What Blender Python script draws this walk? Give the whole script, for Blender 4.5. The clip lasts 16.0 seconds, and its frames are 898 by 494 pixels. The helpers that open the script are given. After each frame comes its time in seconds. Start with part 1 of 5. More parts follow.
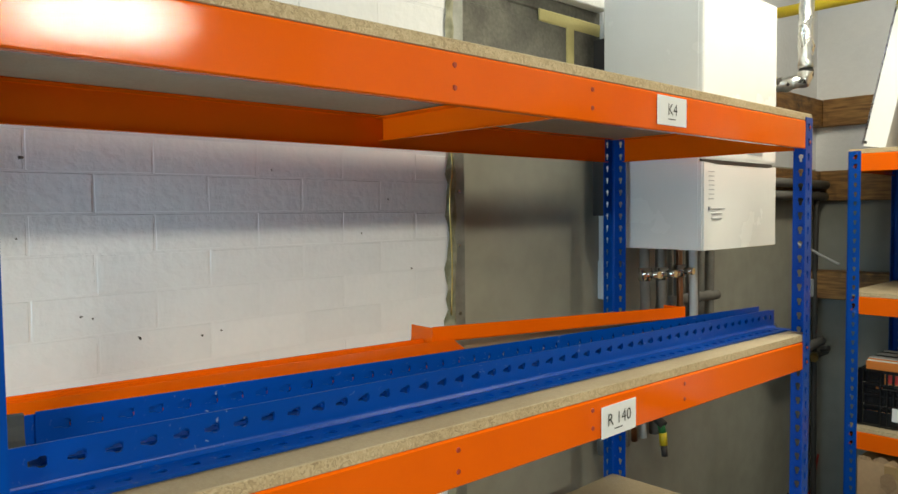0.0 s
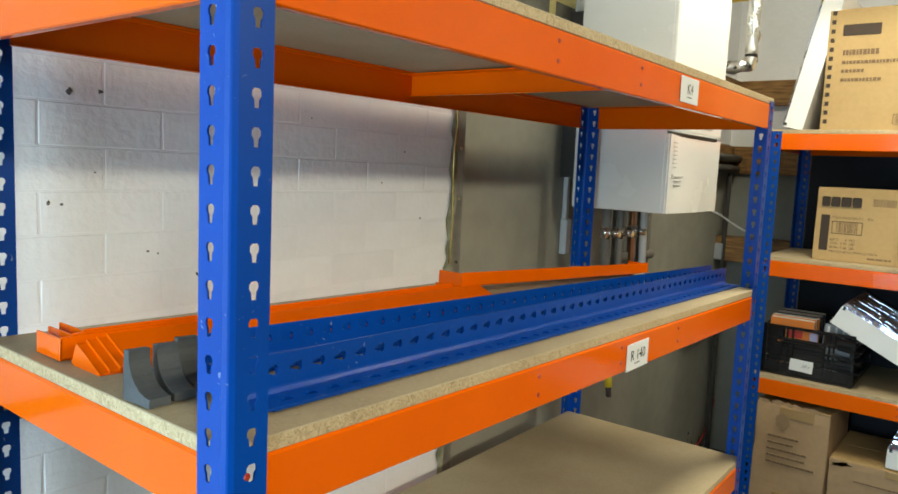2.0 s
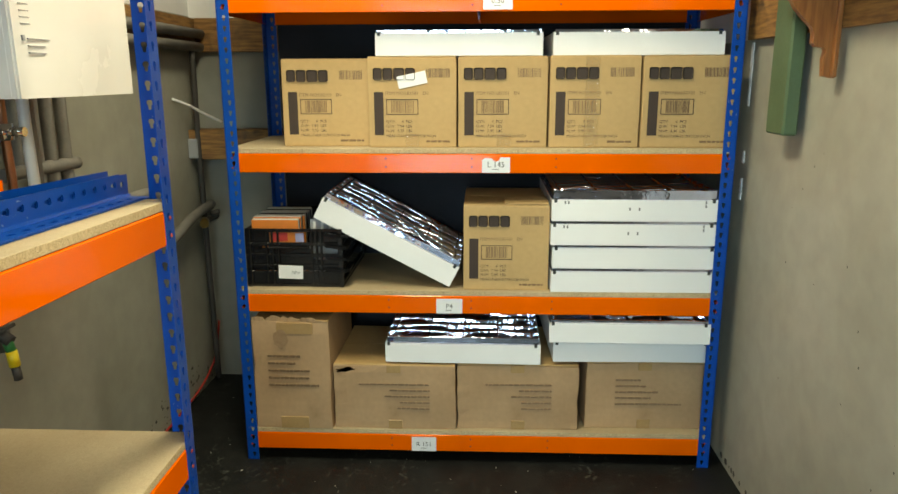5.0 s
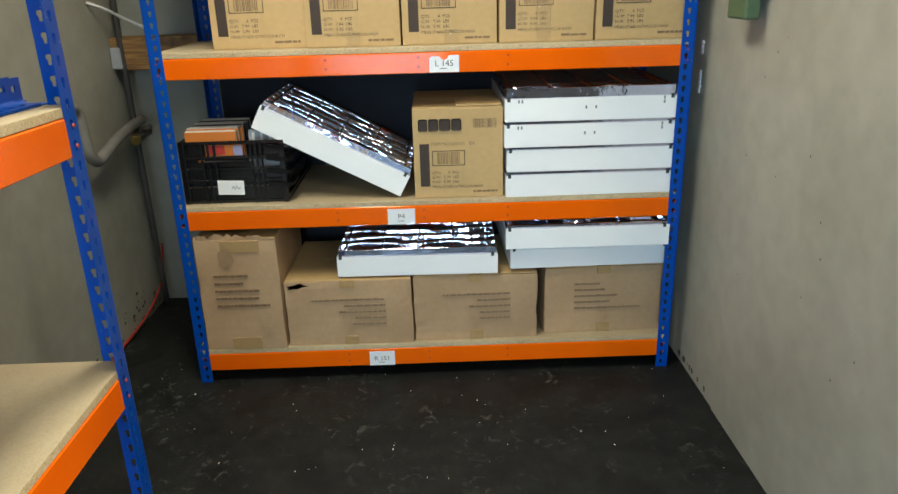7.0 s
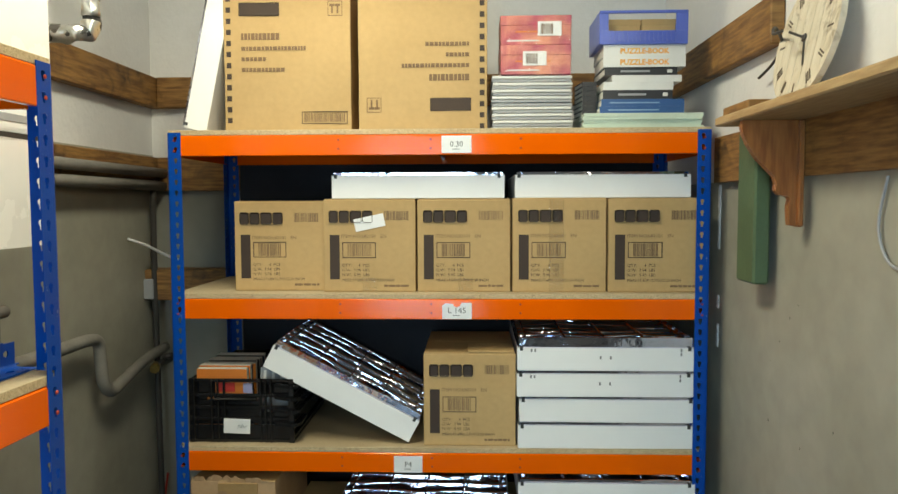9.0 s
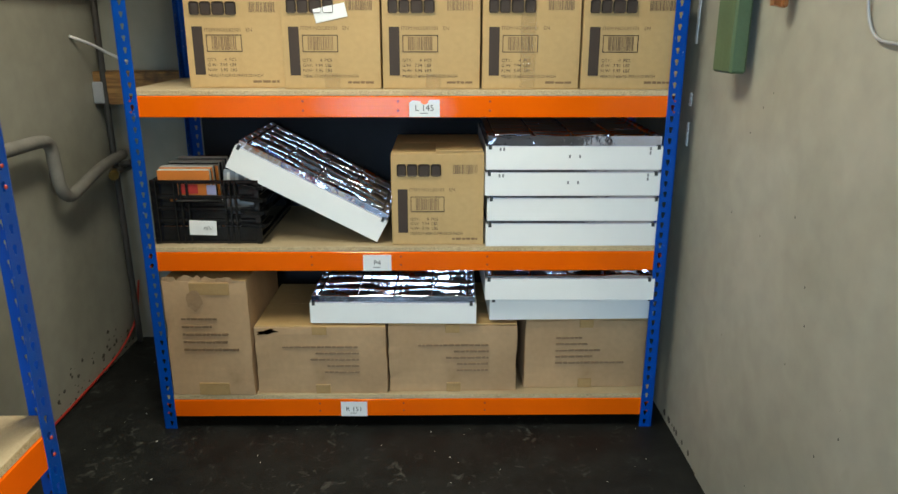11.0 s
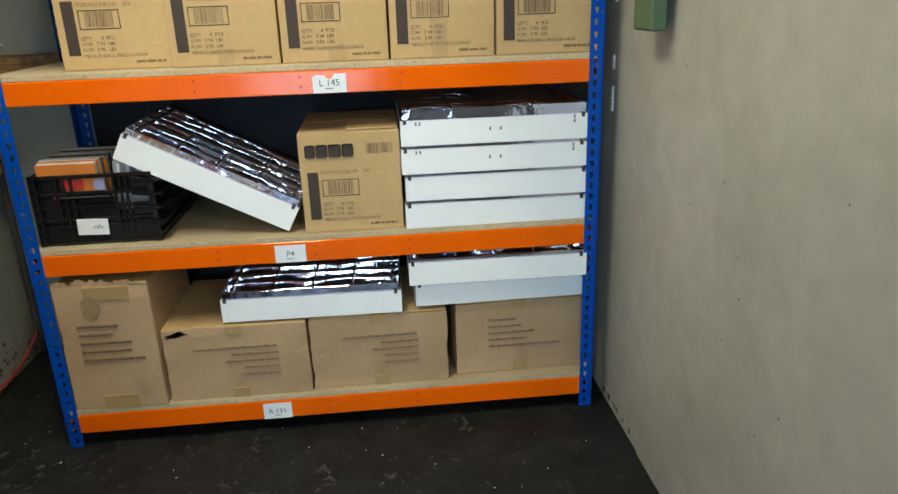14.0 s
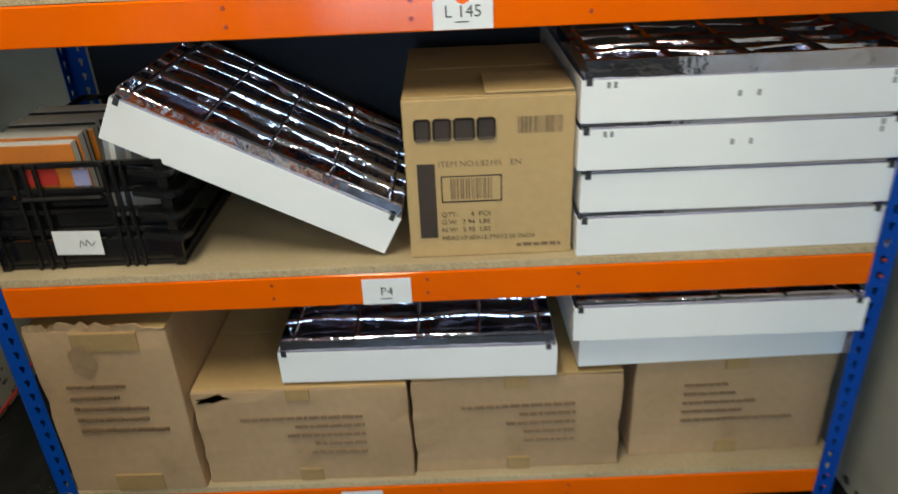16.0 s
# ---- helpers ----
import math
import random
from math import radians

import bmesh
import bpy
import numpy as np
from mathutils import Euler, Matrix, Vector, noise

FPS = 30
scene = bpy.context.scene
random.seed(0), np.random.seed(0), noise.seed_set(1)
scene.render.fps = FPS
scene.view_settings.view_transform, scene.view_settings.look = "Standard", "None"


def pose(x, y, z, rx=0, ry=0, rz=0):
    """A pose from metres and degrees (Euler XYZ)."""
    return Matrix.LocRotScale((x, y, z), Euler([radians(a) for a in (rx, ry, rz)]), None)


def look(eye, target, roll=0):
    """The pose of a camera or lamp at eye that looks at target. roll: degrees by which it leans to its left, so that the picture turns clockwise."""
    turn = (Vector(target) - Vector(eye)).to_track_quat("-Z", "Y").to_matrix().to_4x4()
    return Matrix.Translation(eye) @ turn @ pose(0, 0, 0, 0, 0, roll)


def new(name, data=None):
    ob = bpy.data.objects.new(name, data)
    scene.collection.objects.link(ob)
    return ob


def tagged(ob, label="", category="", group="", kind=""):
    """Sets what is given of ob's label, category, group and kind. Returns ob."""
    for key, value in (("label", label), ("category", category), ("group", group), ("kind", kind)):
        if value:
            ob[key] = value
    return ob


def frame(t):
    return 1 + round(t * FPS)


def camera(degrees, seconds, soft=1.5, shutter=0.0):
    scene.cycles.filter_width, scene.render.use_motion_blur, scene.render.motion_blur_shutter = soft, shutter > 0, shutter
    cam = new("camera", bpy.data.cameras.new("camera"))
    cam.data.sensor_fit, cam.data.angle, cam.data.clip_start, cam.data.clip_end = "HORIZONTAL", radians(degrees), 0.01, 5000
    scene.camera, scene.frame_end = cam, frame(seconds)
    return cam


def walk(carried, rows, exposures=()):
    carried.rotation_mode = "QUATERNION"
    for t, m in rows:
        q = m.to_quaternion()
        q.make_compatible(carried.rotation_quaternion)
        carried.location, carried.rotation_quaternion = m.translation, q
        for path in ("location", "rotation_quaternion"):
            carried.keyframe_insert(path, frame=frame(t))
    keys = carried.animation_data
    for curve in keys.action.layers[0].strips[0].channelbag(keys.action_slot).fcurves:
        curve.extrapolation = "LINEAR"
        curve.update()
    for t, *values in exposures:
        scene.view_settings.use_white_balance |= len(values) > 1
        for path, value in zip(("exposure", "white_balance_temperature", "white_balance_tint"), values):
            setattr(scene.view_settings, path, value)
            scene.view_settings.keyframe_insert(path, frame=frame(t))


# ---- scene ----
cam = camera(63.7, 16.0, shutter=0.3)
PATH = [
    (0, (-0.048, 0.027, 1.567), (1.315, 1.488, 1.471), -0.6),
    (0.5, (-0.118, 0.048, 1.569), (1.257, 1.498, 1.486), -0.2),
    (1, (-0.31, 0.128, 1.551), (1.131, 1.507, 1.406), 1.0),
    (1.5, (-0.381, 0.169, 1.549), (1.138, 1.456, 1.368), 2.0),
    (2, (-0.354, 0.166, 1.565), (1.218, 1.384, 1.347), 2.6),
    (2.5, (-0.353, 0.175, 1.535), (1.272, 1.297, 1.217), 1.4),
    (3, (-0.282, 0.163, 1.507), (1.396, 1.151, 1.05), 0.6),
    (3.5, (-0.068, 0.084, 1.499), (1.715, 0.805, 0.951), 0.3),
    (4, (0.151, 0.075, 1.477), (2.026, 0.466, 0.9), 0.5),
    (4.2, (0.259, 0.081, 1.494), (2.17, 0.28, 0.939), 0.5),
    (6.3, (0.518, 0.133, 1.454), (2.47, 0.181, 1.024), -1.0),
    (6.5, (0.536, 0.125, 1.435), (2.466, 0.155, 0.912), -1.1),
    (7, (0.545, 0.094, 1.439), (2.422, 0.066, 0.751), -1.6),
    (7.5, (0.546, 0.094, 1.437), (2.439, 0.035, 0.794), -1.8),
    (8, (0.546, 0.099, 1.461), (2.493, 0.035, 1.007), -1.8),
    (8.5, (0.588, 0.054, 1.494), (2.575, 0.054, 1.267), -1.4),
    (9, (0.603, -0.003, 1.55), (2.598, 0.067, 1.426), -0.2),
    (9.5, (0.624, 0.011, 1.489), (2.6, 0.071, 1.185), 0.4),
    (10, (0.624, 0.029, 1.446), (2.558, 0.043, 0.936), 0.7),
    (10.2, (0.624, 0.019, 1.441), (2.539, 0.016, 0.865), 0.7),
    (12.5, (0.671, -0.018, 1.451), (2.585, -0.077, 0.873), -1.3),
    (13, (0.68, -0.083, 1.418), (2.58, -0.14, 0.797), -3.5),
    (13.5, (0.726, -0.114, 1.408), (2.618, -0.209, 0.765), -3.6),
    (14, (0.797, -0.089, 1.42), (2.678, -0.256, 0.763), -1.9),
    (14.5, (0.966, -0.029, 1.413), (2.838, -0.283, 0.755), 0.8),
    (15, (1.092, -0.005, 1.388), (2.947, -0.251, 0.683), 1.5),
    (15.5, (1.383, 0.054, 1.355), (3.204, -0.101, 0.542), -0.4),
    (16, (1.784, 0.087, 1.389), (3.56, 0.101, 0.47), -2.6),
]
EXPOSURES = [(0, -0.33, 6400, 9), (1.5, -0.30, 6550, 8), (3, -0.12, 6800, 7), (3.5, 0.03, 7100, 7), (4, 0.15, 8300, 3), (5.2, 0.06, 7100, 5), (6.5, -0.18, 6400, 9), (7, 0.11, 6300, 10), (7.5, 0.24, 6350, 10), (8, 0.10, 6450, 9),
             (8.5, 0.02, 6600, 7), (9, -0.29, 6700, 6), (9.5, -0.43, 6650, 7), (10, -0.21, 6500, 8), (11.3, 0.02, 6400, 9), (12.5, 0.10, 6400, 9), (14, 0.04, 6350, 10), (15, 0.0, 6400, 11), (16, -0.12, 6600, 12)]
walk(cam, [(t, look(eye, target, roll)) for t, eye, target, roll in PATH], EXPOSURES)

# ---- world, large lights and exposure ----
world = bpy.data.worlds.new("sky")
scene.world = world
world.use_nodes = True
wn = world.node_tree.nodes
sky = wn.new("ShaderNodeTexSky")
sky.sky_type = "NISHITA"
sky.sun_disc = False
sky.sun_elevation, sky.sun_rotation = radians(35), radians(100)
world.node_tree.links.new(sky.outputs["Color"], wn["Background"].inputs["Color"])
wn["Background"].inputs["Strength"].default_value = 0.08


def area_light(name, eye, target, sx, sy, watts, colour):
    data = bpy.data.lights.new(name, "AREA")
    data.shape, data.size, data.size_y, data.energy, data.color = "RECTANGLE", sx, sy, watts, colour
    ob = new(name, data)
    ob.matrix_world = look(eye, target)
    return ob


WARM = (1.0, 0.95, 0.74)
area_light("tube_light", (1.26, -2.75, 2.65), (1.1, -2.0, 0.6), 0.8, 0.24, 128, WARM)
area_light("tube_light", (2.2, 0.5, 2.88), (2.35, 0.5, 0.0), 0.35, 1.2, 50, WARM)
# unseen fill lamp, added to brighten the fronts of the full rack
area_light("tube_light", (-0.9, -1.3, 2.8), (0.6, -0.2, 0.9), 0.2, 1.5, 50, WARM)
area_light("door_daylight", (-1.98, 0.6, 1.25), (0.0, 0.8, 1.2), 1.2, 2.0, 98, (0.58, 0.83, 1.0))


# ---- materials ----
def material(name, c1, c2=None, rough=0.6, metal=0.0, scale=6.0, grain=120.0, grain_amount=0.12, bump=0.15, bump_scale=None,
             rough_var=0.1, random_amount=0.0, coat=0.0, spec=0.5):
    m = bpy.data.materials.new(name)
    m.use_nodes = True
    nt = m.node_tree
    n, link = nt.nodes, nt.links.new
    b = n["Principled BSDF"]
    c2 = c2 or tuple(v * 0.82 for v in c1)
    tc = n.new("ShaderNodeTexCoord")
    big = n.new("ShaderNodeTexNoise")
    big.inputs["Scale"].default_value, big.inputs["Detail"].default_value = scale, 5
    fine = n.new("ShaderNodeTexNoise")
    fine.inputs["Scale"].default_value, fine.inputs["Detail"].default_value = grain, 3
    for t in (big, fine):
        link(tc.outputs["Object"], t.inputs["Vector"])
    ramp = n.new("ShaderNodeValToRGB")
    ramp.color_ramp.elements[0].position, ramp.color_ramp.elements[1].position = 0.35, 0.65
    ramp.color_ramp.elements[0].color, ramp.color_ramp.elements[1].color = (*c1, 1), (*c2, 1)
    link(big.outputs["Fac"], ramp.inputs["Fac"])
    mix = n.new("ShaderNodeMix")
    mix.data_type, mix.blend_type = "RGBA", "OVERLAY"
    mix.inputs["Factor"].default_value = grain_amount
    link(ramp.outputs["Color"], mix.inputs["A"])
    link(fine.outputs["Fac"], mix.inputs["B"])
    out = mix.outputs["Result"]
    if random_amount:
        info = n.new("ShaderNodeObjectInfo")
        hsv = n.new("ShaderNodeHueSaturation")
        mr = n.new("ShaderNodeMapRange")
        mr.inputs["To Min"].default_value, mr.inputs["To Max"].default_value = 1 - random_amount, 1 + random_amount
        link(info.outputs["Random"], mr.inputs["Value"])
        link(mr.outputs["Result"], hsv.inputs["Value"])
        link(out, hsv.inputs["Color"])
        out = hsv.outputs["Color"]
    link(out, b.inputs["Base Color"])
    rr = n.new("ShaderNodeMapRange")
    rr.inputs["To Min"].default_value, rr.inputs["To Max"].default_value = max(0.02, rough - rough_var), min(1, rough + rough_var)
    link(big.outputs["Fac"], rr.inputs["Value"])
    link(rr.outputs["Result"], b.inputs["Roughness"])
    b.inputs["Metallic"].default_value = metal
    b.inputs["Specular IOR Level"].default_value = spec
    b.inputs["Coat Weight"].default_value = coat
    if bump:
        bp = n.new("ShaderNodeBump")
        bp.inputs["Strength"].default_value, bp.inputs["Distance"].default_value = bump, 0.004
        if bump_scale:
            bt = n.new("ShaderNodeTexNoise")
            bt.inputs["Scale"].default_value, bt.inputs["Detail"].default_value = bump_scale, 4
            link(tc.outputs["Object"], bt.inputs["Vector"])
            link(bt.outputs["Fac"], bp.inputs["Height"])
        else:
            link(fine.outputs["Fac"], bp.inputs["Height"])
        link(bp.outputs["Normal"], b.inputs["Normal"])
    return m


def chip_material(name, dark, mid, light, flakes):
    """Chipboard: pressed flakes of several browns."""
    m = material(name, mid, light, rough=0.72, scale=3.0, bump=0.25, bump_scale=300)
    nt = m.node_tree
    n, link = nt.nodes, nt.links.new
    tc = n.new("ShaderNodeTexCoord")
    vor = n.new("ShaderNodeTexVoronoi")
    vor.inputs["Scale"].default_value = 210
    noi = n.new("ShaderNodeTexNoise")
    noi.inputs["Scale"].default_value = 60
    ad = n.new("ShaderNodeMix")
    ad.data_type, ad.blend_type = "RGBA", "LINEAR_LIGHT"
    ad.inputs["Factor"].default_value = 0.03
    link(tc.outputs["Object"], noi.inputs["Vector"])
    link(tc.outputs["Object"], ad.inputs["A"])
    link(noi.outputs["Color"], ad.inputs["B"])
    link(ad.outputs["Result"], vor.inputs["Vector"])
    ramp = n.new("ShaderNodeValToRGB")
    ramp.color_ramp.elements[0].color, ramp.color_ramp.elements[1].color = (*dark, 1), (*light, 1)
    el = ramp.color_ramp.elements.new(0.35)
    el.color = (*mid, 1)
    link(vor.outputs["Color"], ramp.inputs["Fac"])
    mx = n.new("ShaderNodeMix")
    mx.data_type = "RGBA"
    mx.inputs["Factor"].default_value = flakes
    b = n["Principled BSDF"]
    old = b.inputs["Base Color"].links[0].from_socket
    link(old, mx.inputs["A"])
    link(ramp.outputs["Color"], mx.inputs["B"])
    link(mx.outputs["Result"], b.inputs["Base Color"])
    return m


def wood_material(name, dark, light, stretch=(1, 12, 12), rough=0.65):
    m = material(name, dark, light, rough=rough, bump=0.2)
    nt = m.node_tree
    tc = next(x for x in nt.nodes if x.bl_idname == "ShaderNodeTexCoord")
    mp = nt.nodes.new("ShaderNodeMapping")
    mp.inputs["Scale"].default_value = stretch
    nt.links.new(tc.outputs["Object"], mp.inputs["Vector"])
    for x in nt.nodes:
        if x.bl_idname == "ShaderNodeTexNoise":
            nt.links.new(mp.outputs["Vector"], x.inputs["Vector"])
    return m


M_ORANGE = material("orange_powder_coat", (0.86, 0.132, 0.0010), (0.82, 0.122, 0.0010), spec=0.2, rough=0.085, grain_amount=0.04, bump=0.02, bump_scale=900, rough_var=0.02)
M_BLUE = material("blue_powder_coat", (0.0, 0.060, 0.365), (0.0, 0.052, 0.325), spec=0.2, rough=0.32, grain_amount=0.05, bump=0.05, bump_scale=900, rough_var=0.06)
M_BOARD = chip_material("chipboard", (0.20, 0.145, 0.085), (0.35, 0.272, 0.165), (0.47, 0.385, 0.25), 0.22)
M_EDGE = chip_material("chipboard_edge", (0.16, 0.10, 0.045), (0.42, 0.30, 0.16), (0.66, 0.53, 0.33), 0.6)
M_WHITEWALL = material("white_wall_paint", (0.76, 0.76, 0.77), (0.70, 0.70, 0.71), rough=0.7, scale=2.5, grain=40, bump=0.5, bump_scale=55)
M_BLOCK = material("white_painted_block", (0.78, 0.78, 0.79), (0.69, 0.69, 0.70), rough=0.68, scale=3.5, grain=60, bump=0.55, bump_scale=48, random_amount=0.03)
M_GREYWALL = material("grey_wall_paint", (0.345, 0.336, 0.282), (0.290, 0.282, 0.232), rough=0.6, scale=2.2, grain=14, grain_amount=0.16, bump=0.2, bump_scale=9)
M_RAWBLOCK = material("raw_concrete_block", (0.17, 0.165, 0.14), (0.10, 0.097, 0.085), rough=0.92, scale=9, grain=90, grain_amount=0.35, bump=0.8, bump_scale=70)
M_FLOOR = material("black_floor_mat", (0.0045, 0.0052, 0.0052), (0.0105, 0.0115, 0.011), rough=0.62, scale=7, grain=22, grain_amount=0.75, bump=0.35, bump_scale=160, rough_var=0.16, spec=0.3)
def add_scuffs(m, colour, coarse, fine, low, high):
    """Sparse paler scuffs worked into a material's base colour."""
    nt = m.node_tree
    n, link = nt.nodes, nt.links.new
    b = n["Principled BSDF"]
    tc = n.new("ShaderNodeTexCoord")
    facs = []
    for sc, lo, hi in ((coarse, 0.45, 0.62), (fine, low, high)):
        t = n.new("ShaderNodeTexNoise")
        t.inputs["Scale"].default_value, t.inputs["Detail"].default_value, t.inputs["Distortion"].default_value = sc, 4, 1.2
        link(tc.outputs["Object"], t.inputs["Vector"])
        r = n.new("ShaderNodeMapRange")
        r.inputs["From Min"].default_value, r.inputs["From Max"].default_value = lo, hi
        link(t.outputs["Fac"], r.inputs["Value"])
        facs.append(r.outputs["Result"])
    mul = n.new("ShaderNodeMath")
    mul.operation = "MULTIPLY"
    link(facs[0], mul.inputs[0])
    link(facs[1], mul.inputs[1])
    mx = n.new("ShaderNodeMix")
    mx.data_type = "RGBA"
    link(mul.outputs[0], mx.inputs["Factor"])
    link(b.inputs["Base Color"].links[0].from_socket, mx.inputs["A"])
    mx.inputs["B"].default_value = (*colour, 1)
    link(mx.outputs["Result"], b.inputs["Base Color"])


add_scuffs(M_FLOOR, (0.07, 0.072, 0.066), 3.0, 24.0, 0.58, 0.74)
add_scuffs(M_BLUE, (0.42, 0.46, 0.55), 5.0, 90.0, 0.68, 0.74)
add_scuffs(M_GREYWALL, (0.30, 0.295, 0.235), 1.3, 7.0, 0.55, 0.8)
# unseen ceiling: its colour is kept dark to hold back bounced light
M_CEIL = material("unseen_ceiling_dark_grey", (0.12, 0.118, 0.11), (0.09, 0.088, 0.08), rough=0.85)
M_ENDWALL = material("grey_end_wall_paint", (0.25, 0.25, 0.22), (0.20, 0.20, 0.175), rough=0.7, scale=2, grain=14, bump=0.2, bump_scale=9)
# for the unseen walls, dark so that they return little fill light
M_DULL = material("unseen_wall_dark_grey", (0.09, 0.09, 0.085), (0.07, 0.07, 0.065), rough=0.8)
M_TIMBER = wood_material("aged_timber", (0.15, 0.068, 0.018), (0.33, 0.175, 0.052), stretch=(1.6, 1.6, 16))
add_scuffs(M_TIMBER, (0.06, 0.032, 0.014), 2.5, 9.0, 0.50, 0.68)
M_PINE = wood_material("weathered_pine", (0.34, 0.215, 0.095), (0.47, 0.33, 0.165), stretch=(2, 14, 14), rough=0.5)
M_PINE_DARK = wood_material("red_brown_varnished_pine", (0.20, 0.066, 0.016), (0.31, 0.118, 0.030), stretch=(14, 14, 1.6), rough=0.32)
M_CARTON = material("brown_cardboard", (0.50, 0.335, 0.15), (0.445, 0.295, 0.128), rough=0.78, scale=2.2, grain=50, grain_amount=0.10, bump=0.12, bump_scale=30, random_amount=0.05)
M_CARTON2 = material("dull_brown_cardboard", (0.46, 0.30, 0.165), (0.385, 0.245, 0.132), rough=0.8, scale=3.5, grain=50, grain_amount=0.12, bump=0.2, bump_scale=22, random_amount=0.04)
add_scuffs(M_CARTON2, (0.30, 0.185, 0.09), 2.4, 7.0, 0.52, 0.78)
add_scuffs(M_CARTON, (0.40, 0.265, 0.115), 2.0, 9.0, 0.55, 0.8)
M_TAPE = material("clear_parcel_tape", (0.42, 0.27, 0.12), (0.37, 0.24, 0.11), rough=0.22, bump=0.2, bump_scale=60)
M_INK = material("dark_brown_print", (0.035, 0.022, 0.016), (0.05, 0.03, 0.02), rough=0.7, bump=0)
M_FADEDINK = material("faded_print", (0.16, 0.095, 0.05), (0.2, 0.12, 0.06), rough=0.75, bump=0)
M_STEELWHITE = material("white_enamelled_steel", (0.86, 0.86, 0.86), (0.83, 0.83, 0.83), rough=0.42, grain_amount=0.04, bump=0.04)
M_FOIL = material("mirrored_louvre_film", (0.80, 0.81, 0.95), (0.70, 0.71, 0.87), rough=0.09, metal=1.0, bump=0.8, bump_scale=10, rough_var=0.03)
for node in M_FOIL.node_tree.nodes:
    if node.bl_idname == "ShaderNodeBump":
        node.inputs["Distance"].default_value = 0.008
M_BACKING = material("dark_navy_sheet", (0.012, 0.013, 0.020), (0.008, 0.009, 0.013), rough=0.75, scale=3, bump=0.1, spec=0.3)
M_CARD = material("white_label_card", (0.80, 0.80, 0.80), (0.76, 0.76, 0.77), rough=0.55, bump=0.05)
M_BLACKINK = material("black_print", (0.02, 0.02, 0.02), (0.03, 0.03, 0.03), rough=0.6, bump=0)


# ---- building helpers ----
def part(name, bm, mat, parent, label=""):
    me = bpy.data.meshes.new(name)
    bm.normal_update()
    bm.to_mesh(me)
    bm.free()
    me.materials.append(mat)
    ob = new(name, me)
    if parent is not None:
        ob.parent = parent
    if label:
        ob["label"] = label
    return ob


def shared(name, me, parent, m=None, label=""):
    ob = new(name, me)
    ob.parent = parent
    if m is not None:
        ob.matrix_basis = m
    if label:
        ob["label"] = label
    return ob


def thing(name, m, label, category, group="", kind=""):
    ob = new(name)
    ob.empty_display_size = 0.05
    ob.matrix_world = m
    return tagged(ob, label, category, group, kind)


def box(bm, x0, x1, y0, y1, z0, z1, bevel=0.0, segs=1):
    vs = [bm.verts.new((x, y, z)) for z in (z0, z1) for y in (y0, y1) for x in (x0, x1)]
    fs = [bm.faces.new([vs[i] for i in f]) for f in ((0, 2, 3, 1), (4, 5, 7, 6), (0, 1, 5, 4), (2, 6, 7, 3), (0, 4, 6, 2), (1, 3, 7, 5))]
    if bevel:
        es = list({e for f in fs for e in f.edges})
        bmesh.ops.bevel(bm, geom=es, offset=bevel, segments=segs, affect="EDGES", profile=0.6)
    return bm


def boxed(*a, **k):
    return box(bmesh.new(), *a, **k)


def extrude(pts, x0, x1, axis="x"):
    """A closed outline of (y, z) points drawn out from x0 to x1."""
    bm = bmesh.new()
    put = {"x": lambda a, p: (a, p[0], p[1]), "y": lambda a, p: (p[0], a, p[1]), "z": lambda a, p: (p[0], p[1], a)}[axis]
    a = [bm.verts.new(put(x0, p)) for p in pts]
    b = [bm.verts.new(put(x1, p)) for p in pts]
    n = len(pts)
    for i in range(n):
        bm.faces.new((a[i], a[(i + 1) % n], b[(i + 1) % n], b[i]))
    bm.faces.new(a[::-1])
    bm.faces.new(b)
    bmesh.ops.recalc_face_normals(bm, faces=bm.faces[:])
    return bm


def tube(points, r, name, mat, parent=None, label="", res=8, cyclic=False):
    """A round pipe or cable through points, as a mesh."""
    bm = bmesh.new()
    pts = [Vector(p) for p in points]
    rings = []
    up = Vector((0.13, 0.31, 0.94)).normalized()
    for i, p in enumerate(pts):
        d = (pts[min(i + 1, len(pts) - 1)] - pts[max(i - 1, 0)]).normalized()
        s = d.cross(up)
        if s.length < 0.05:
            s = d.cross(Vector((1, 0, 0)))
        s.normalize()
        q = s.cross(d)
        rings.append([bm.verts.new(p + r * (math.cos(2 * math.pi * k / res) * s + math.sin(2 * math.pi * k / res) * q)) for k in range(res)])
    for a, b in zip(rings, rings[1:]):
        for k in range(res):
            f = bm.faces.new((a[k], a[(k + 1) % res], b[(k + 1) % res], b[k]))
            f.smooth = True
    bm.faces.new(rings[0])
    bm.faces.new(rings[-1][::-1])
    bmesh.ops.recalc_face_normals(bm, faces=bm.faces[:])
    return part(name, bm, mat, parent, label)


def smooth_line(points, steps=6):
    """Points of a rounded run through the given points."""
    P = [Vector(p) for p in points]
    out = []
    for i in range(len(P) - 1):
        a, b, c, d = P[max(i - 1, 0)], P[i], P[i + 1], P[min(i + 2, len(P) - 1)]
        for k in range(steps):
            t = k / steps
            out.append(0.5 * ((2 * b) + (c - a) * t + (2 * a - 5 * b + 4 * c - d) * t * t + (3 * b - a - 3 * c + d) * t ** 3))
    return out + [P[-1]]


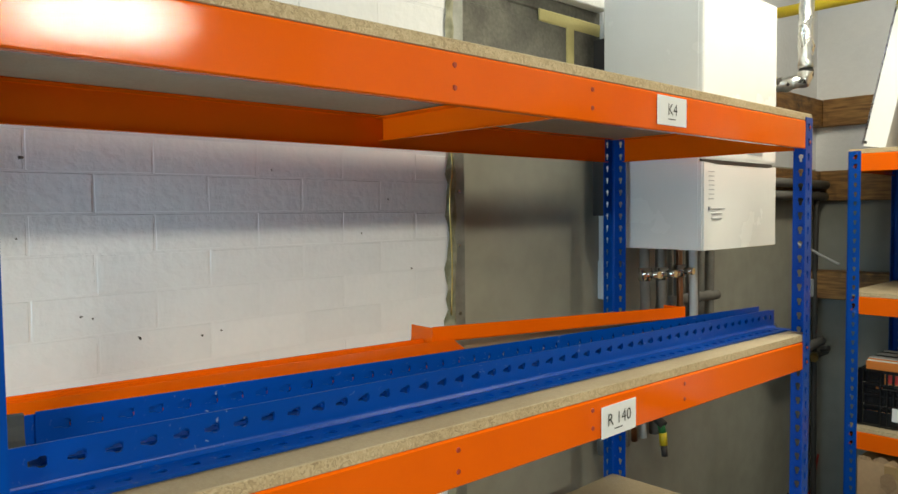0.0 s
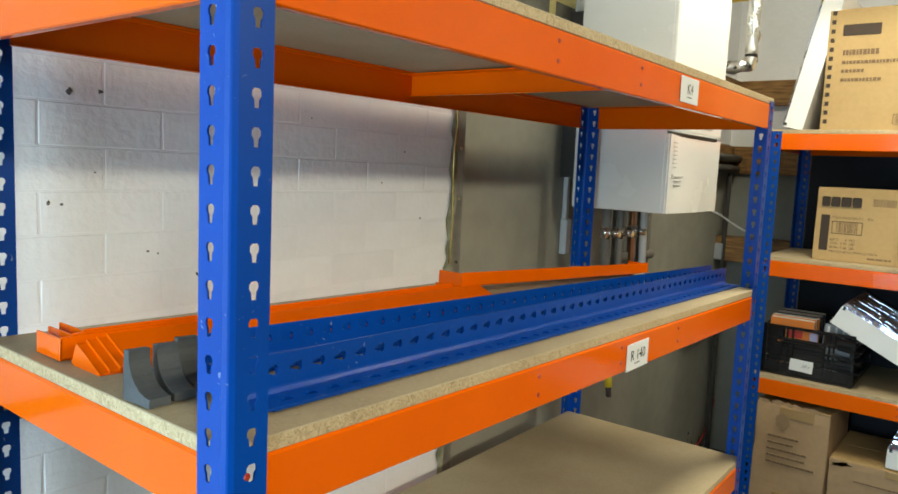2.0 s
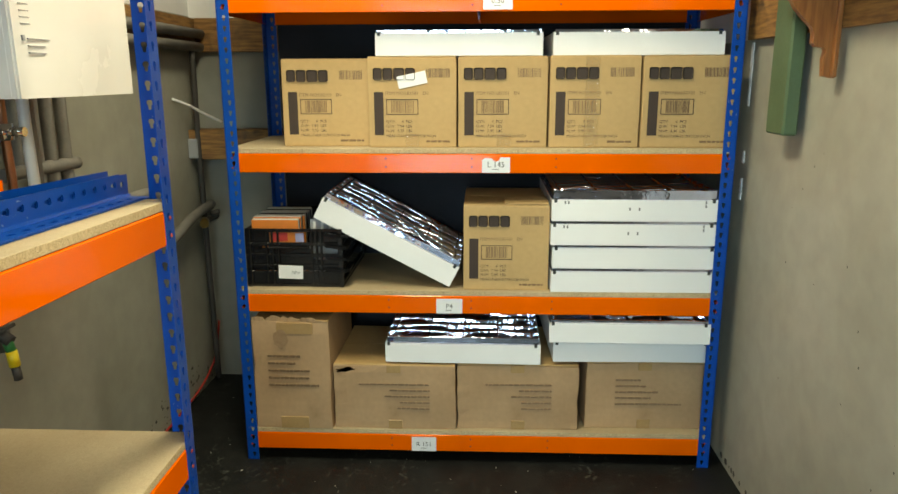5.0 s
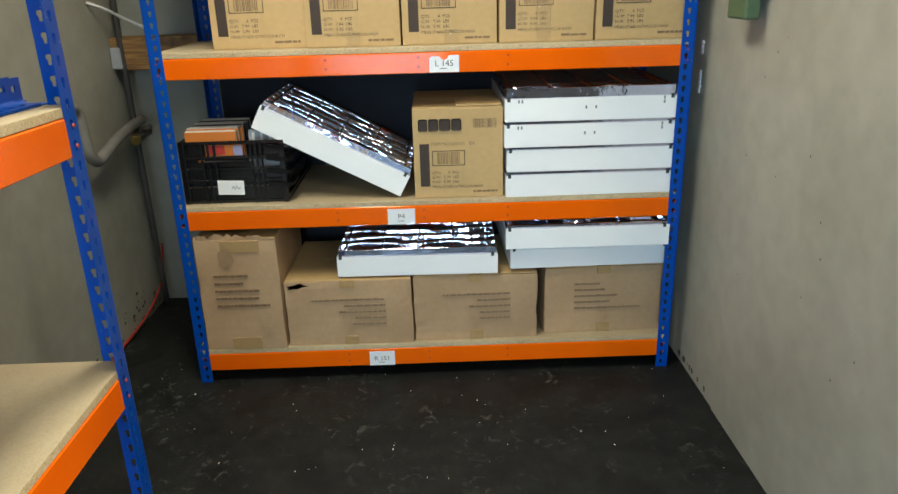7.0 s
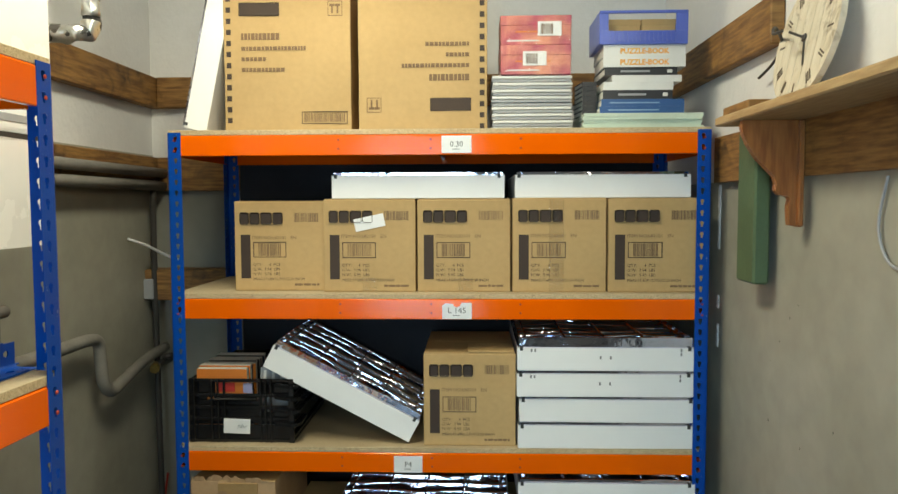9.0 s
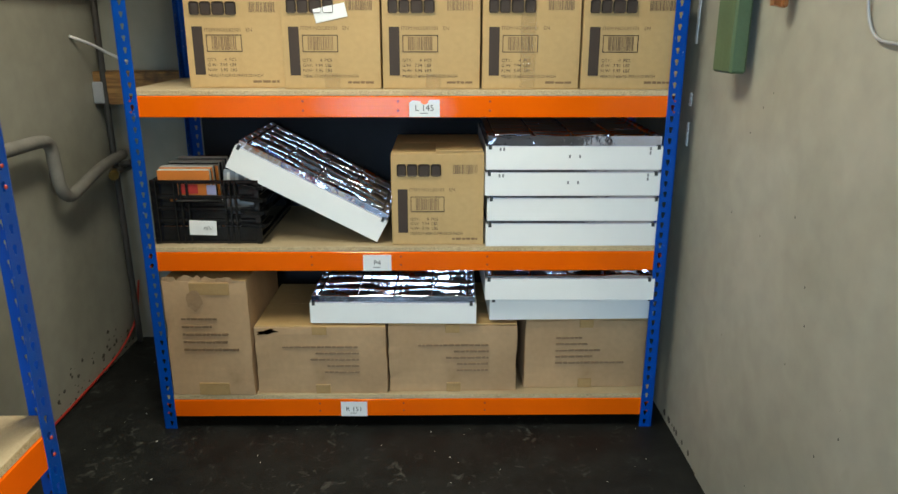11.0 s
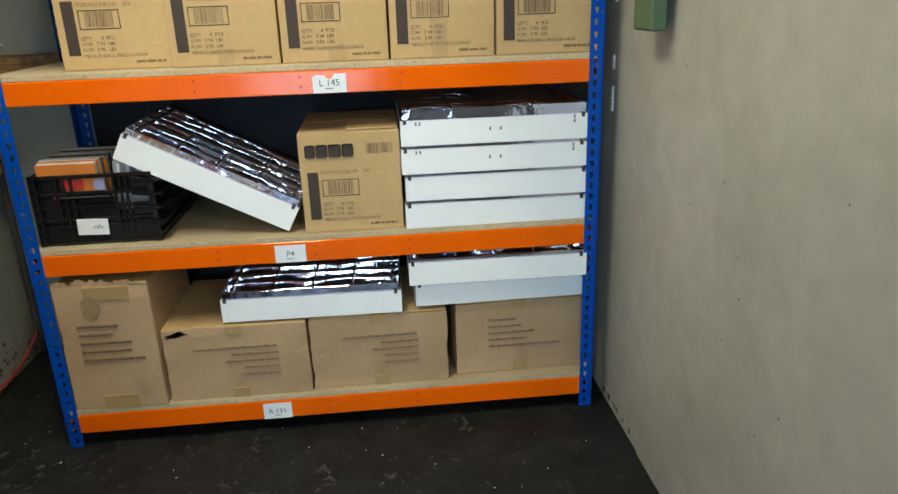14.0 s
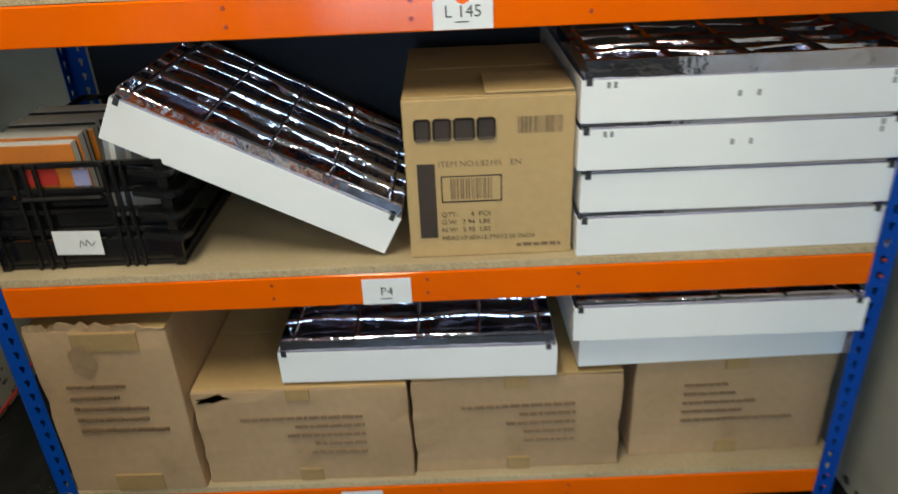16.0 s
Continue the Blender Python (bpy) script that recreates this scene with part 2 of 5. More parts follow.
def lettering(text, size, mat, parent, m, name="lettering", align="LEFT", bold=0.0, sx=1.0):
    """Flat words, read along local x, facing local -y once turned by m."""
    cu = bpy.data.curves.new("words", "FONT")
    cu.body, cu.size, cu.align_x, cu.resolution_u, cu.offset = text, size, align, 2, bold
    tmp = bpy.data.objects.new("words", cu)
    scene.collection.objects.link(tmp)
    me = bpy.data.meshes.new_from_object(tmp.evaluated_get(bpy.context.evaluated_depsgraph_get()))
    bpy.data.objects.remove(tmp)
    me.materials.clear()
    me.materials.append(mat)
    ob = new(name, me)
    ob.parent = parent
    ob.matrix_basis = m @ pose(0, 0, 0, 90) @ Matrix.Diagonal((sx, 1, 1, 1))
    return ob


# ---- large structure ----
N_WHITE, N_GREY, EAST, SOUTH, WEST, FAR_SOUTH, TOP = 1.395, 1.46, 3.865, -0.845, -2.0, -4.2, 2.95


def structure(name, bm, mat, label, category):
    return tagged(part(name, bm, mat, None), label, category, kind="structure")


structure("floor", boxed(WEST - 0.2, EAST + 0.2, FAR_SOUTH - 0.2, 1.7, -0.12, 0), M_FLOOR, "black rubbery floor with pale specks and scuffs", "floor")
structure("ceiling", boxed(WEST - 0.2, EAST + 0.2, FAR_SOUTH - 0.2, 1.7, TOP, TOP + 0.12), M_CEIL, "unseen ceiling in dark grey", "ceiling")
wall_nw = structure("wall_north", boxed(WEST, 1.235, N_WHITE + 0.0011, 1.7, 0, TOP), M_WHITEWALL, "white painted block wall with dents and chips", "wall")
wall_ne = structure("wall_north_recess", boxed(1.235, EAST, N_GREY, 1.7, 0, 1.765), M_GREYWALL, "grey painted lower wall behind the boiler", "wall")
structure("wall_north_upper", boxed(2.02, EAST, N_GREY, 1.7, 1.765, TOP), M_WHITEWALL, "white painted upper wall above the timber rails", "wall")
structure("wall_north_raw", boxed(1.235, 2.02, N_GREY, 1.7, 1.765, TOP), M_RAWBLOCK, "bare dark concrete block with yellow mortar joints", "wall")
structure("wall_east", boxed(EAST, EAST + 0.2, SOUTH - 0.15, 1.7, 0, 1.62), M_ENDWALL, "grey painted lower end wall", "wall")
structure("wall_east_upper", boxed(EAST, EAST + 0.2, SOUTH - 0.15, 1.7, 1.62, TOP), M_WHITEWALL, "white painted upper end wall", "wall")
bm = bmesh.new()
box(bm, 1.55, 2.72, SOUTH - 0.15, SOUTH, 0, 1.6145, bevel=0.002)
box(bm, 2.72, EAST, SOUTH - 0.15, SOUTH - 0.005, 0, 1.6145)
structure("wall_south", bm, M_GREYWALL, "grey painted side wall with small chips", "wall")
structure("wall_south_upper", boxed(1.55, EAST, SOUTH - 0.15, SOUTH, 1.615, TOP), M_WHITEWALL, "white painted upper side wall", "wall")
# unseen walls added to close the room, dark to limit bounce
structure("wall_far_south", boxed(WEST, 2.05, FAR_SOUTH - 0.2, FAR_SOUTH, 0, TOP), M_DULL, "unseen dark grey wall closing the room", "wall")
structure("wall_far_east", boxed(1.9, 2.05, FAR_SOUTH, SOUTH - 0.15, 0, TOP), M_DULL, "unseen dark grey wall closing the room", "wall")
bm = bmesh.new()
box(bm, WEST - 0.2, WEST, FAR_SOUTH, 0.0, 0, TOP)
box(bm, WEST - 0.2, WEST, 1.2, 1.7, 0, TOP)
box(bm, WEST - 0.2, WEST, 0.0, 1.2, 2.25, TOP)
structure("wall_west", bm, M_DULL, "unseen dark grey wall with an open doorway for daylight", "wall")


# ---- shelving racks ----
PITCH, FLANGE, BEND, THICK = 0.0363, 0.048, 0.009, 0.0022
KEY = [(-3.0, -9), (3.0, -9), (3.8, -1), (6.0, 2), (6.0, 6.5), (3.4, 9.5), (-3.4, 9.5), (-6.0, 6.5), (-6.0, 2), (-3.8, -1)]


def post_mesh(height, name="upright"):
    """A steel angle with a rounded bend and keyhole slots on both flanges; its outer corner is the origin."""
    verts, faces = [], []

    def add(pts, face_lists):
        base = len(verts)
        verts.extend(pts)
        faces.extend([tuple(base + i for i in f) for f in face_lists])

    w0, w1 = BEND, FLANGE
    cx = (w0 + w1) / 2 + 0.001
    cells = int(height / PITCH)
    lead = (height - cells * PITCH) / 2

    def plate(put):
        for c in range(cells):
            z0, z1 = lead + c * PITCH, lead + (c + 1) * PITCH
            z0 = 0 if c == 0 else z0
            z1 = height if c == cells - 1 else z1
            cz = lead + (c + 0.5) * PITCH
            rect = [(w0, z0), (w1, z0), (w1, z1), (w0, z1)]
            hole = [(cx + x / 1000, cz + z / 1000) for x, z in KEY]
            near = [min(range(10), key=lambda i: (hole[i][0] - r[0]) ** 2 + (hole[i][1] - r[1]) ** 2) for r in rect]
            for depth, flip in ((0, False), (THICK, True)):
                pts = [put(p[0], depth, p[1]) for p in rect] + [put(p[0], depth, p[1]) for p in hole]
                fl = []
                for k in range(4):
                    i0, i1 = near[k], near[(k + 1) % 4]
                    run = [i0]
                    while run[-1] != i1:
                        run.append((run[-1] + 1) % 10)
                    f = [k, (k + 1) % 4] + [4 + i for i in run[::-1]]
                    fl.append(f[::-1] if flip else f)
                add(pts, fl)
            ring = [put(p[0], 0, p[1]) for p in hole] + [put(p[0], THICK, p[1]) for p in hole]
            add(ring, [(i, i + 10, (i + 1) % 10 + 10, (i + 1) % 10) for i in range(10)])
        edge = [put(w1, 0, 0), put(w1, THICK, 0), put(w1, THICK, height), put(w1, 0, height)]
        add(edge, [(0, 1, 2, 3)])

    plate(lambda a, d, z: (a, d, z))
    plate(lambda a, d, z: (d, a, z))
    outer = [(BEND, 0), (BEND * 0.38, BEND * 0.38 * 0.55), (BEND * 0.38 * 0.55, BEND * 0.38), (0, BEND)]
    inner = [(BEND, THICK), (BEND * 0.75, THICK * 1.3), (THICK * 1.3, BEND * 0.75), (THICK, BEND)]
    for i in range(3):
        for loop in (outer, inner):
            a, b = loop[i], loop[i + 1]
            add([(*a, 0), (*b, 0), (*b, height), (*a, height)], [(0, 1, 2, 3)])
    me = bpy.data.meshes.new(name)
    me.from_pydata(verts, [], faces)
    me.materials.append(M_BLUE)
    bm = bmesh.new()
    bm.from_mesh(me)
    bmesh.ops.remove_doubles(bm, verts=bm.verts[:], dist=0.00001)
    bmesh.ops.recalc_face_normals(bm, faces=bm.faces[:])
    bm.to_mesh(me)
    bm.free()
    return me


BEAM_H = 0.069


def beam_outline(h=BEAM_H, ledge=0.032):
    t = 0.002
    return [(0.002, -h), (0, -h + 0.002), (0, -0.003), (0.003, 0), (ledge, 0), (ledge, -t), (0.004, -t), (t, -0.004), (t, -h + t), (0.013, -h + t), (0.013, -h)]


def beam_mesh(length, name="beam", h=BEAM_H):
    bm = extrude(beam_outline(h), 0, length)
    me = bpy.data.meshes.new(name)
    bm.to_mesh(me)
    bm.free()
    me.materials.append(M_ORANGE)
    return me


def disc_mesh(name, r, t, mat, res=10):
    bm = bmesh.new()
    bmesh.ops.create_cone(bm, cap_ends=True, segments=res, radius1=r, radius2=r * 0.75, depth=t)
    bmesh.ops.rotate(bm, verts=bm.verts[:], cent=(0, 0, 0), matrix=Euler((radians(90), 0, 0)).to_matrix())
    me = bpy.data.meshes.new(name)
    bm.to_mesh(me)
    bm.free()
    me.materials.append(mat)
    return me


RIVET = disc_mesh("rivet", 0.0042, 0.002, material("dark_red_orange_rivet", (0.42, 0.035, 0.008), rough=0.45, bump=0))


def rack(m, width, depth, height, tops, label, cards):
    r = thing("shelving_rack", m, label, "shelving rack", "boltless shelving racks")
    up = post_mesh(height)
    for x, y, a in ((0, 0, 0), (width, 0, 90), (width, depth, 180), (0, depth, 270)):
        shared("upright", up, r, pose(x, y, 0, 0, 0, a))
    lf, ls = width - 2 * FLANGE + 0.006, depth - 2 * FLANGE + 0.006
    front, side = beam_mesh(lf), beam_mesh(ls, "side_beam")
    tie = beam_mesh(depth - 0.012, "tie_bar", 0.05)
    for left, top in tops:
        z, drop = top - 0.018, left - top
        lean = math.degrees(math.atan2(drop, width - 0.09))
        x0, y0 = FLANGE - 0.003, FLANGE - 0.003
        shared("beam", front, r, pose(x0, 0.0012, z + drop, 0, lean))
        shared("beam", front, r, pose(width - x0, depth - 0.0012, z, 0, -lean, 180))
        shared("side_beam", side, r, pose(width - 0.0012, y0, z, 0, 0, 90))
        shared("side_beam", side, r, pose(0.0012, depth - y0, z + drop, 0, 0, 270))
        shared("tie_bar", tie, r, pose(width * 0.5 + 0.01, 0.006, z - 0.003 + drop / 2, 0, 0, 90))
        bm = bmesh.new()
        e = 0.0030
        box(bm, e, width - e, e, depth - e, z + 0.0005, top, bevel=0.0012)
        for v in bm.verts:
            v.co.z += drop * min(1, max(0, 1 - (v.co.x - 0.045) / (width - 0.09)))
        bd = part("shelf_board", bm, M_BOARD, r)
        bd.data.materials.append(M_EDGE)
        for f in bd.data.polygons:
            if abs(f.normal.z) < 0.5:
                f.material_index = 1
        for fx in (0.32, 0.49, 0.655):
            for dz in (0.017, 0.047):
                shared("rivet", RIVET, r, pose(width * fx, 0.0006, z - dz + drop * (1 - fx)))
        for xx in (0.024, width - 0.024):
            for dz in (0.016, 0.052):
                shared("rivet", RIVET, r, pose(xx, -0.0006, z - dz + (drop if xx < 0.5 else 0)))
    for words, x, z, w, h, size, tilt in cards:
        if words == "L 145":
            torn = [(0, 0), (w, 0), (w, h), (w * 0.66, h), (w * 0.60, h * 0.80), (w * 0.50, h * 0.72), (w * 0.40, h * 0.80), (w * 0.36, h * 0.93), (w * 0.10, h * 0.97), (0, h * 0.82)]
            c = part("label_card", extrude(torn, -0.0012, 0, "y"), M_CARD, r, "white paper shelf label with a torn top edge")
        else:
            c = part("label_card", boxed(0, w, -0.0012, 0, 0, h, bevel=0.0004), M_CARD, r, "white paper shelf label with black characters")
        c.matrix_basis = pose(x, -0.0006, z, 0, tilt, 0)
        if words:
            lettering(words, size, M_BLACKINK, c, pose(w * 0.5, -0.0018, h * 0.36), align="CENTER")
            b = boxed(w * 0.36, w * 0.6, -0.0016, -0.0011, h * 0.2, h * 0.235)
            part("small_print", b, M_BLACKINK, c)
    return r


RA = (0.042, 0.728)
A_TOPS = ((1.796, 1.800), (1.290, 1.254), (0.743, 0.743), (0.205, 0.205))
rack_a = rack(pose(RA[0], RA[1], 0), 1.808, 0.59, 1.79, A_TOPS, "blue and orange steel shelving rack with chipboard shelves, nearly empty",
              [("K4", 1.078, 1.722, 0.103, 0.053, 0.030, 0), ("R 140", 0.907, 1.184, 0.103, 0.054, 0.030, 0), ("P 139", 0.95, 0.668, 0.103, 0.054, 0.028, 0)])
RB = (3.03, 1.037)
B_TOPS = (1.795, 1.240, 0.708, 0.137)
rack_b = rack(pose(RB[0], RB[1], 0, 0, 0, -90), 1.825, 0.60, 1.787, [(z, z) for z in B_TOPS], "blue and orange steel shelving rack full of cartons and fittings",
              [("0.30", 0.931, 1.714, 0.1, 0.057, 0.026, 0), ("L 145", 0.931, 1.155, 0.1, 0.055, 0.028, 0), ("P4", 0.763, 0.622, 0.098, 0.058, 0.026, 0), ("R 151", 0.662, 0.050, 0.097, 0.06, 0.026, 0)])

# near-black sheet added across the back of the full rack
part("back_sheet", boxed(0.052, 1.80, 0.604, 0.608, 0.10, 1.772, bevel=0.001), M_BACKING, rack_b, "dark navy sheet added behind the shelves")


def on_b(shelf, y, x=3.05, turn=0, dz=0.0):
    """A pose on a shelf of the full rack: local x runs along the front, local y into the rack."""
    return pose(x, y, B_TOPS[shelf] + dz, 0, 0, -90 + turn)


# ---- louvred light fittings ----
TRAY, TRAY_H, LOUVRE_H = 0.597, 0.079, 0.0885


def fitting_parts():
    t = 0.0016
    bm = bmesh.new()
    c = 0.0012
    rings = []
    for a, z in ((c, 0.0), (0.0, c), (0.0, TRAY_H), (t, TRAY_H), (t, t)):
        rings.append([bm.verts.new(p) for p in ((a, a, z), (TRAY - a, a, z), (TRAY - a, TRAY - a, z), (a, TRAY - a, z))])
    for p, q in zip(rings, rings[1:]):
        for k in range(4):
            bm.faces.new((p[k], p[(k + 1) % 4], q[(k + 1) % 4], q[k]))
    bm.faces.new(rings[0][::-1])
    bm.faces.new(rings[-1])
    bmesh.ops.recalc_face_normals(bm, faces=bm.faces[:])
    me = bpy.data.meshes.new("housing")
    bm.to_mesh(me)
    bm.free()
    me.materials.append(M_STEELWHITE)

    def vee(length, base, h0, h1, name, seed, segs=13):
        """A mirrored blade: hollow-sided wedge with slightly crumpled film."""
        b = bmesh.new()
        rows = []
        prof = [(-base / 2, h0), (-base * 0.24, h0 + (h1 - h0) * 0.42), (-base * 0.09, h0 + (h1 - h0) * 0.8), (-0.001, h1), (0.001, h1), (base * 0.09, h0 + (h1 - h0) * 0.8), (base * 0.24, h0 + (h1 - h0) * 0.42), (base / 2, h0)]
        for i in range(segs + 1):
            row = []
            x = length * i / segs
            for y, z in prof:
                soft = noise.noise_vector(Vector((x * 8 + seed * 7.3, y * 26, z * 9)))
                crisp = noise.noise_vector(Vector((x * 34 + seed * 3.1, y * 60, z * 30)))
                j = 1.0 if abs(y) > 0.002 else 0.12
                row.append(b.verts.new((x, y + j * (0.0080 * soft.x + 0.0013 * crisp.x), z + j * (0.005 * soft.y + 0.001 * crisp.y))))
            rows.append(row)
        for p, q in zip(rows, rows[1:]):
            for k in range(len(prof) - 1):
                b.faces.new((p[k], q[k], q[k + 1], p[k + 1])).smooth = True
            b.faces.new((p[-1], q[-1], q[0], p[0]))
        bmesh.ops.recalc_face_normals(b, faces=b.faces[:])
        mesh = bpy.data.meshes.new(name)
        b.to_mesh(mesh)
        b.free()
        mesh.materials.append(M_FOIL)
        return mesh

    ins = TRAY - 0.016
    longs = [vee(ins, 0.05, 0.006, LOUVRE_H, "long_reflector", s, 26) for s in range(5)]
    cross = [vee(ins, 0.034, 0.03, LOUVRE_H - 0.001, "cross_blade", 10 + s, 30) for s in range(8)]
    b = bmesh.new()
    h0, h1 = TRAY_H - 0.03, LOUVRE_H
    box(b, 0.008, TRAY - 0.008, 0.006, 0.0075, h0, h1)
    box(b, 0.008, TRAY - 0.008, TRAY - 0.0075, TRAY - 0.006, h0, h1)
    box(b, 0.006, 0.0075, 0.008, TRAY - 0.008, h0, h1)
    box(b, TRAY - 0.0075, TRAY - 0.006, 0.008, TRAY - 0.008, h0, h1)
    rim = bpy.data.meshes.new("louvre_rim")
    b.to_mesh(rim)
    b.free()
    rim.materials.append(M_FOIL)
    b = bmesh.new()
    box(b, 0, 0.011, 0, 0.002, TRAY_H - 0.010, TRAY_H + 0.004)
    clip = bpy.data.meshes.new("clip")
    b.to_mesh(clip)
    b.free()
    clip.materials.append(material("black_clip", (0.03, 0.03, 0.03), rough=0.5, bump=0))
    b = boxed(0, 0.006, -0.0006, 0.0004, 0, 0.011, bevel=0.0003)
    slot = bpy.data.meshes.new("slot")
    b.to_mesh(slot)
    b.free()
    slot.materials.append(material("shaded_slot", (0.22, 0.22, 0.23), rough=0.6, bump=0))
    return me, longs, cross, rim, clip, slot


HOUSING, LONGS, CROSS, RIM, CLIP, SLOT = fitting_parts()


def fitting(m, label, across, proud=0.0, slots=False):
    """A square recessed light fitting lying open side up; across: its reflectors run along local x; proud: how far its louvre has sprung up."""
    f = thing("light_fitting", m, label, "light fitting", "spare louvred light fittings")
    shared("housing", HOUSING, f)
    q = Matrix.Identity(4) if across else pose(TRAY, 0, 0, 0, 0, 90)
    q = pose(0, 0, proud) @ q
    for i in range(5):
        shared("long_reflector", LONGS[i % 5], f, q @ pose(0.008, 0.03 + i * (TRAY - 0.06) / 4, 0))
    for i in range(8):
        shared("cross_blade", CROSS[i % 8], f, q @ pose(0.022 + i * (TRAY - 0.044) / 7, 0.008, 0, 0, 0, 90))
    shared("louvre_rim", RIM, f, pose(0, 0, proud))
    if slots:
        for x, z in ((0.278, 0.040), (0.312, 0.040), (0.045, 0.064), (0.057, 0.064), (0.548, 0.052), (0.548, 0.066)):
            shared("slot", SLOT, f, pose(x, 0, z))
    for x in (0.008, TRAY - 0.024):
        for y in (-0.0012, TRAY - 0.0008):
            shared("clip", CLIP, f, pose(x, y, 0))
    return f


FIT = "white light fitting with mirrored louvre, "
# four in a pile beside the right upright, three above, two below, one leaning on a carton
for k, (yl, rot, dx) in enumerate(((-0.152, 0.5, 0.0), (-0.156, -0.4, 0.008), (-0.147, 0.2, 0.0), (-0.149, -0.2, 0.003))):
    fitting(on_b(2, yl, 3.036 + dx, rot, 0.0005 + k * 0.0895), FIT + "stacked on the middle shelf", False, 0.024 if k == 3 else 0.0, k > 1)
fitting(on_b(1, 0.490, 3.098, 0, 0.3235), FIT + "lying on cartons", True)
fitting(on_b(1, -0.143, 3.098, 0, 0.3235), FIT + "lying on cartons", True)
fitting(on_b(3, 0.474, 3.055, -1.0, 0.2765), FIT + "on brown cartons near the floor", False, 0.014)
fitting(on_b(3, -0.172, 3.060, 1.0, 0.2845), FIT + "on brown cartons near the floor", False)
fitting(on_b(3, -0.152, 3.028, -0.4, 0.375), FIT + "stacked near the floor", False)
tilt = 27.7
fitting(on_b(2, 0.228, 3.07) @ pose(0, 0, 0.006, 0, tilt, 0) @ Matrix.Diagonal((0.96, 1, 1.08, 1)) @ pose(-TRAY, 0, 0), FIT + "leaning against a carton", False, 0.010)
fitting(on_b(0, 1.012, 3.10, 0, 0.001) @ pose(0.086, 0, 0, 0, -78, 0), FIT + "standing on edge against a carton", False)


M_PALEINK = material("pale_worn_print", (0.18, 0.112, 0.064), (0.26, 0.165, 0.095), rough=0.8, bump=0)
M_FILM = bpy.data.materials.new("clear_film")
M_FILM.use_nodes = True
nt = M_FILM.node_tree
nt.nodes.remove(nt.nodes["Principled BSDF"])
clear, shine, both = nt.nodes.new("ShaderNodeBsdfTransparent"), nt.nodes.new("ShaderNodeBsdfGlossy"), nt.nodes.new("ShaderNodeMixShader")
shine.inputs["Roughness"].default_value = 0.16
both.inputs["Fac"].default_value = 0.10
bt = nt.nodes.new("ShaderNodeTexNoise")
bt.inputs["Scale"].default_value, bt.inputs["Detail"].default_value, bt.inputs["Distortion"].default_value = 28, 3, 2.0
bp = nt.nodes.new("ShaderNodeBump")
bp.inputs["Strength"].default_value, bp.inputs["Distance"].default_value = 1.0, 0.012
nt.links.new(bt.outputs["Fac"], bp.inputs["Height"])
nt.links.new(bp.outputs["Normal"], shine.inputs["Normal"])
nt.links.new(clear.outputs[0], both.inputs[1])
nt.links.new(shine.outputs[0], both.inputs[2])
nt.links.new(both.outputs[0], nt.nodes["Material Output"].inputs["Surface"])


# ---- cartons ----
def print_bars(owner, x, z, lines, mat, h=0.007, gap=0.021, right=False, seed=0, y=-0.0009):
    """Unreadable print: rows of short word-sized bars."""
    rng = random.Random(seed)
    for i, w in enumerate(lines):
        bm = bmesh.new()
        px = x - (w if right else 0)
        end = px + w
        while px < end - 0.004:
            ww = min(rng.uniform(0.012, 0.034), end - px)
            box(bm, px, px + ww - 0.003, y, 0.0, z - i * gap, z - i * gap + h * rng.uniform(0.8, 1.0))
            px += ww
        part("print_line", bm, mat, owner)


def carton_body(w, d, h, seed, rough=0.002, name="carton_body", mat=None):
    """A closed corrugated box, a little crushed: rounded edges, sides that belly, a seam between two top flaps."""
    rng = random.Random(seed)
    bm = bmesh.new()
    box(bm, 0, w, 0, d, 0, h - 0.004, bevel=0.004, segs=2)
    bmesh.ops.subdivide_edges(bm, edges=[e for e in bm.edges if e.calc_length() > 0.1], cuts=9, use_grid_fill=True)
    off = Vector((rng.uniform(0, 50), rng.uniform(0, 50), rng.uniform(0, 50)))
    for v in bm.verts:
        n = noise.noise_vector(v.co * 5.0 + off)
        fine = noise.noise_vector(v.co * 17.0 + off)
        edge = (v.co.x < 0.006 or v.co.x > w - 0.006) + (v.co.y < 0.006) + (v.co.z > h - 0.012)
        if v.co.z > 0.02:
            v.co += (n + 0.3 * fine) * rough
            if edge > 1:
                v.co -= Vector((math.copysign(1, v.co.x - w / 2), -1, 1)) * rough * 0.9 * abs(fine.x + fine.z)
    me = bpy.data.meshes.new(name)
    bm.to_mesh(me)
    bm.free()
    me.materials.append(mat or M_CARTON)
    return me


def flaps(owner, w, d, h, mat):
    """The two outer top flaps, meeting in a seam."""
    for y0, y1 in ((0.003, d / 2 - 0.0015), (d / 2 + 0.0015, d - 0.003)):
        part("top_flap", boxed(0.003, w - 0.003, y0, y1, h - 0.0048, h, bevel=0.001), mat, owner)


def barcode(owner, x, z, w, h, seed, mat, y=-0.0009):
    rng = random.Random(seed)
    bm = bmesh.new()
    px = x
    while px < x + w:
        ww = rng.choice((0.0012, 0.0018, 0.003))
        box(bm, px, px + ww, y, 0.001, z, z + h)
        px += ww + rng.choice((0.0014, 0.002, 0.003))
    ob = part("barcode", bm, mat, owner)
    ob["kind"] = "stuff"
    return ob


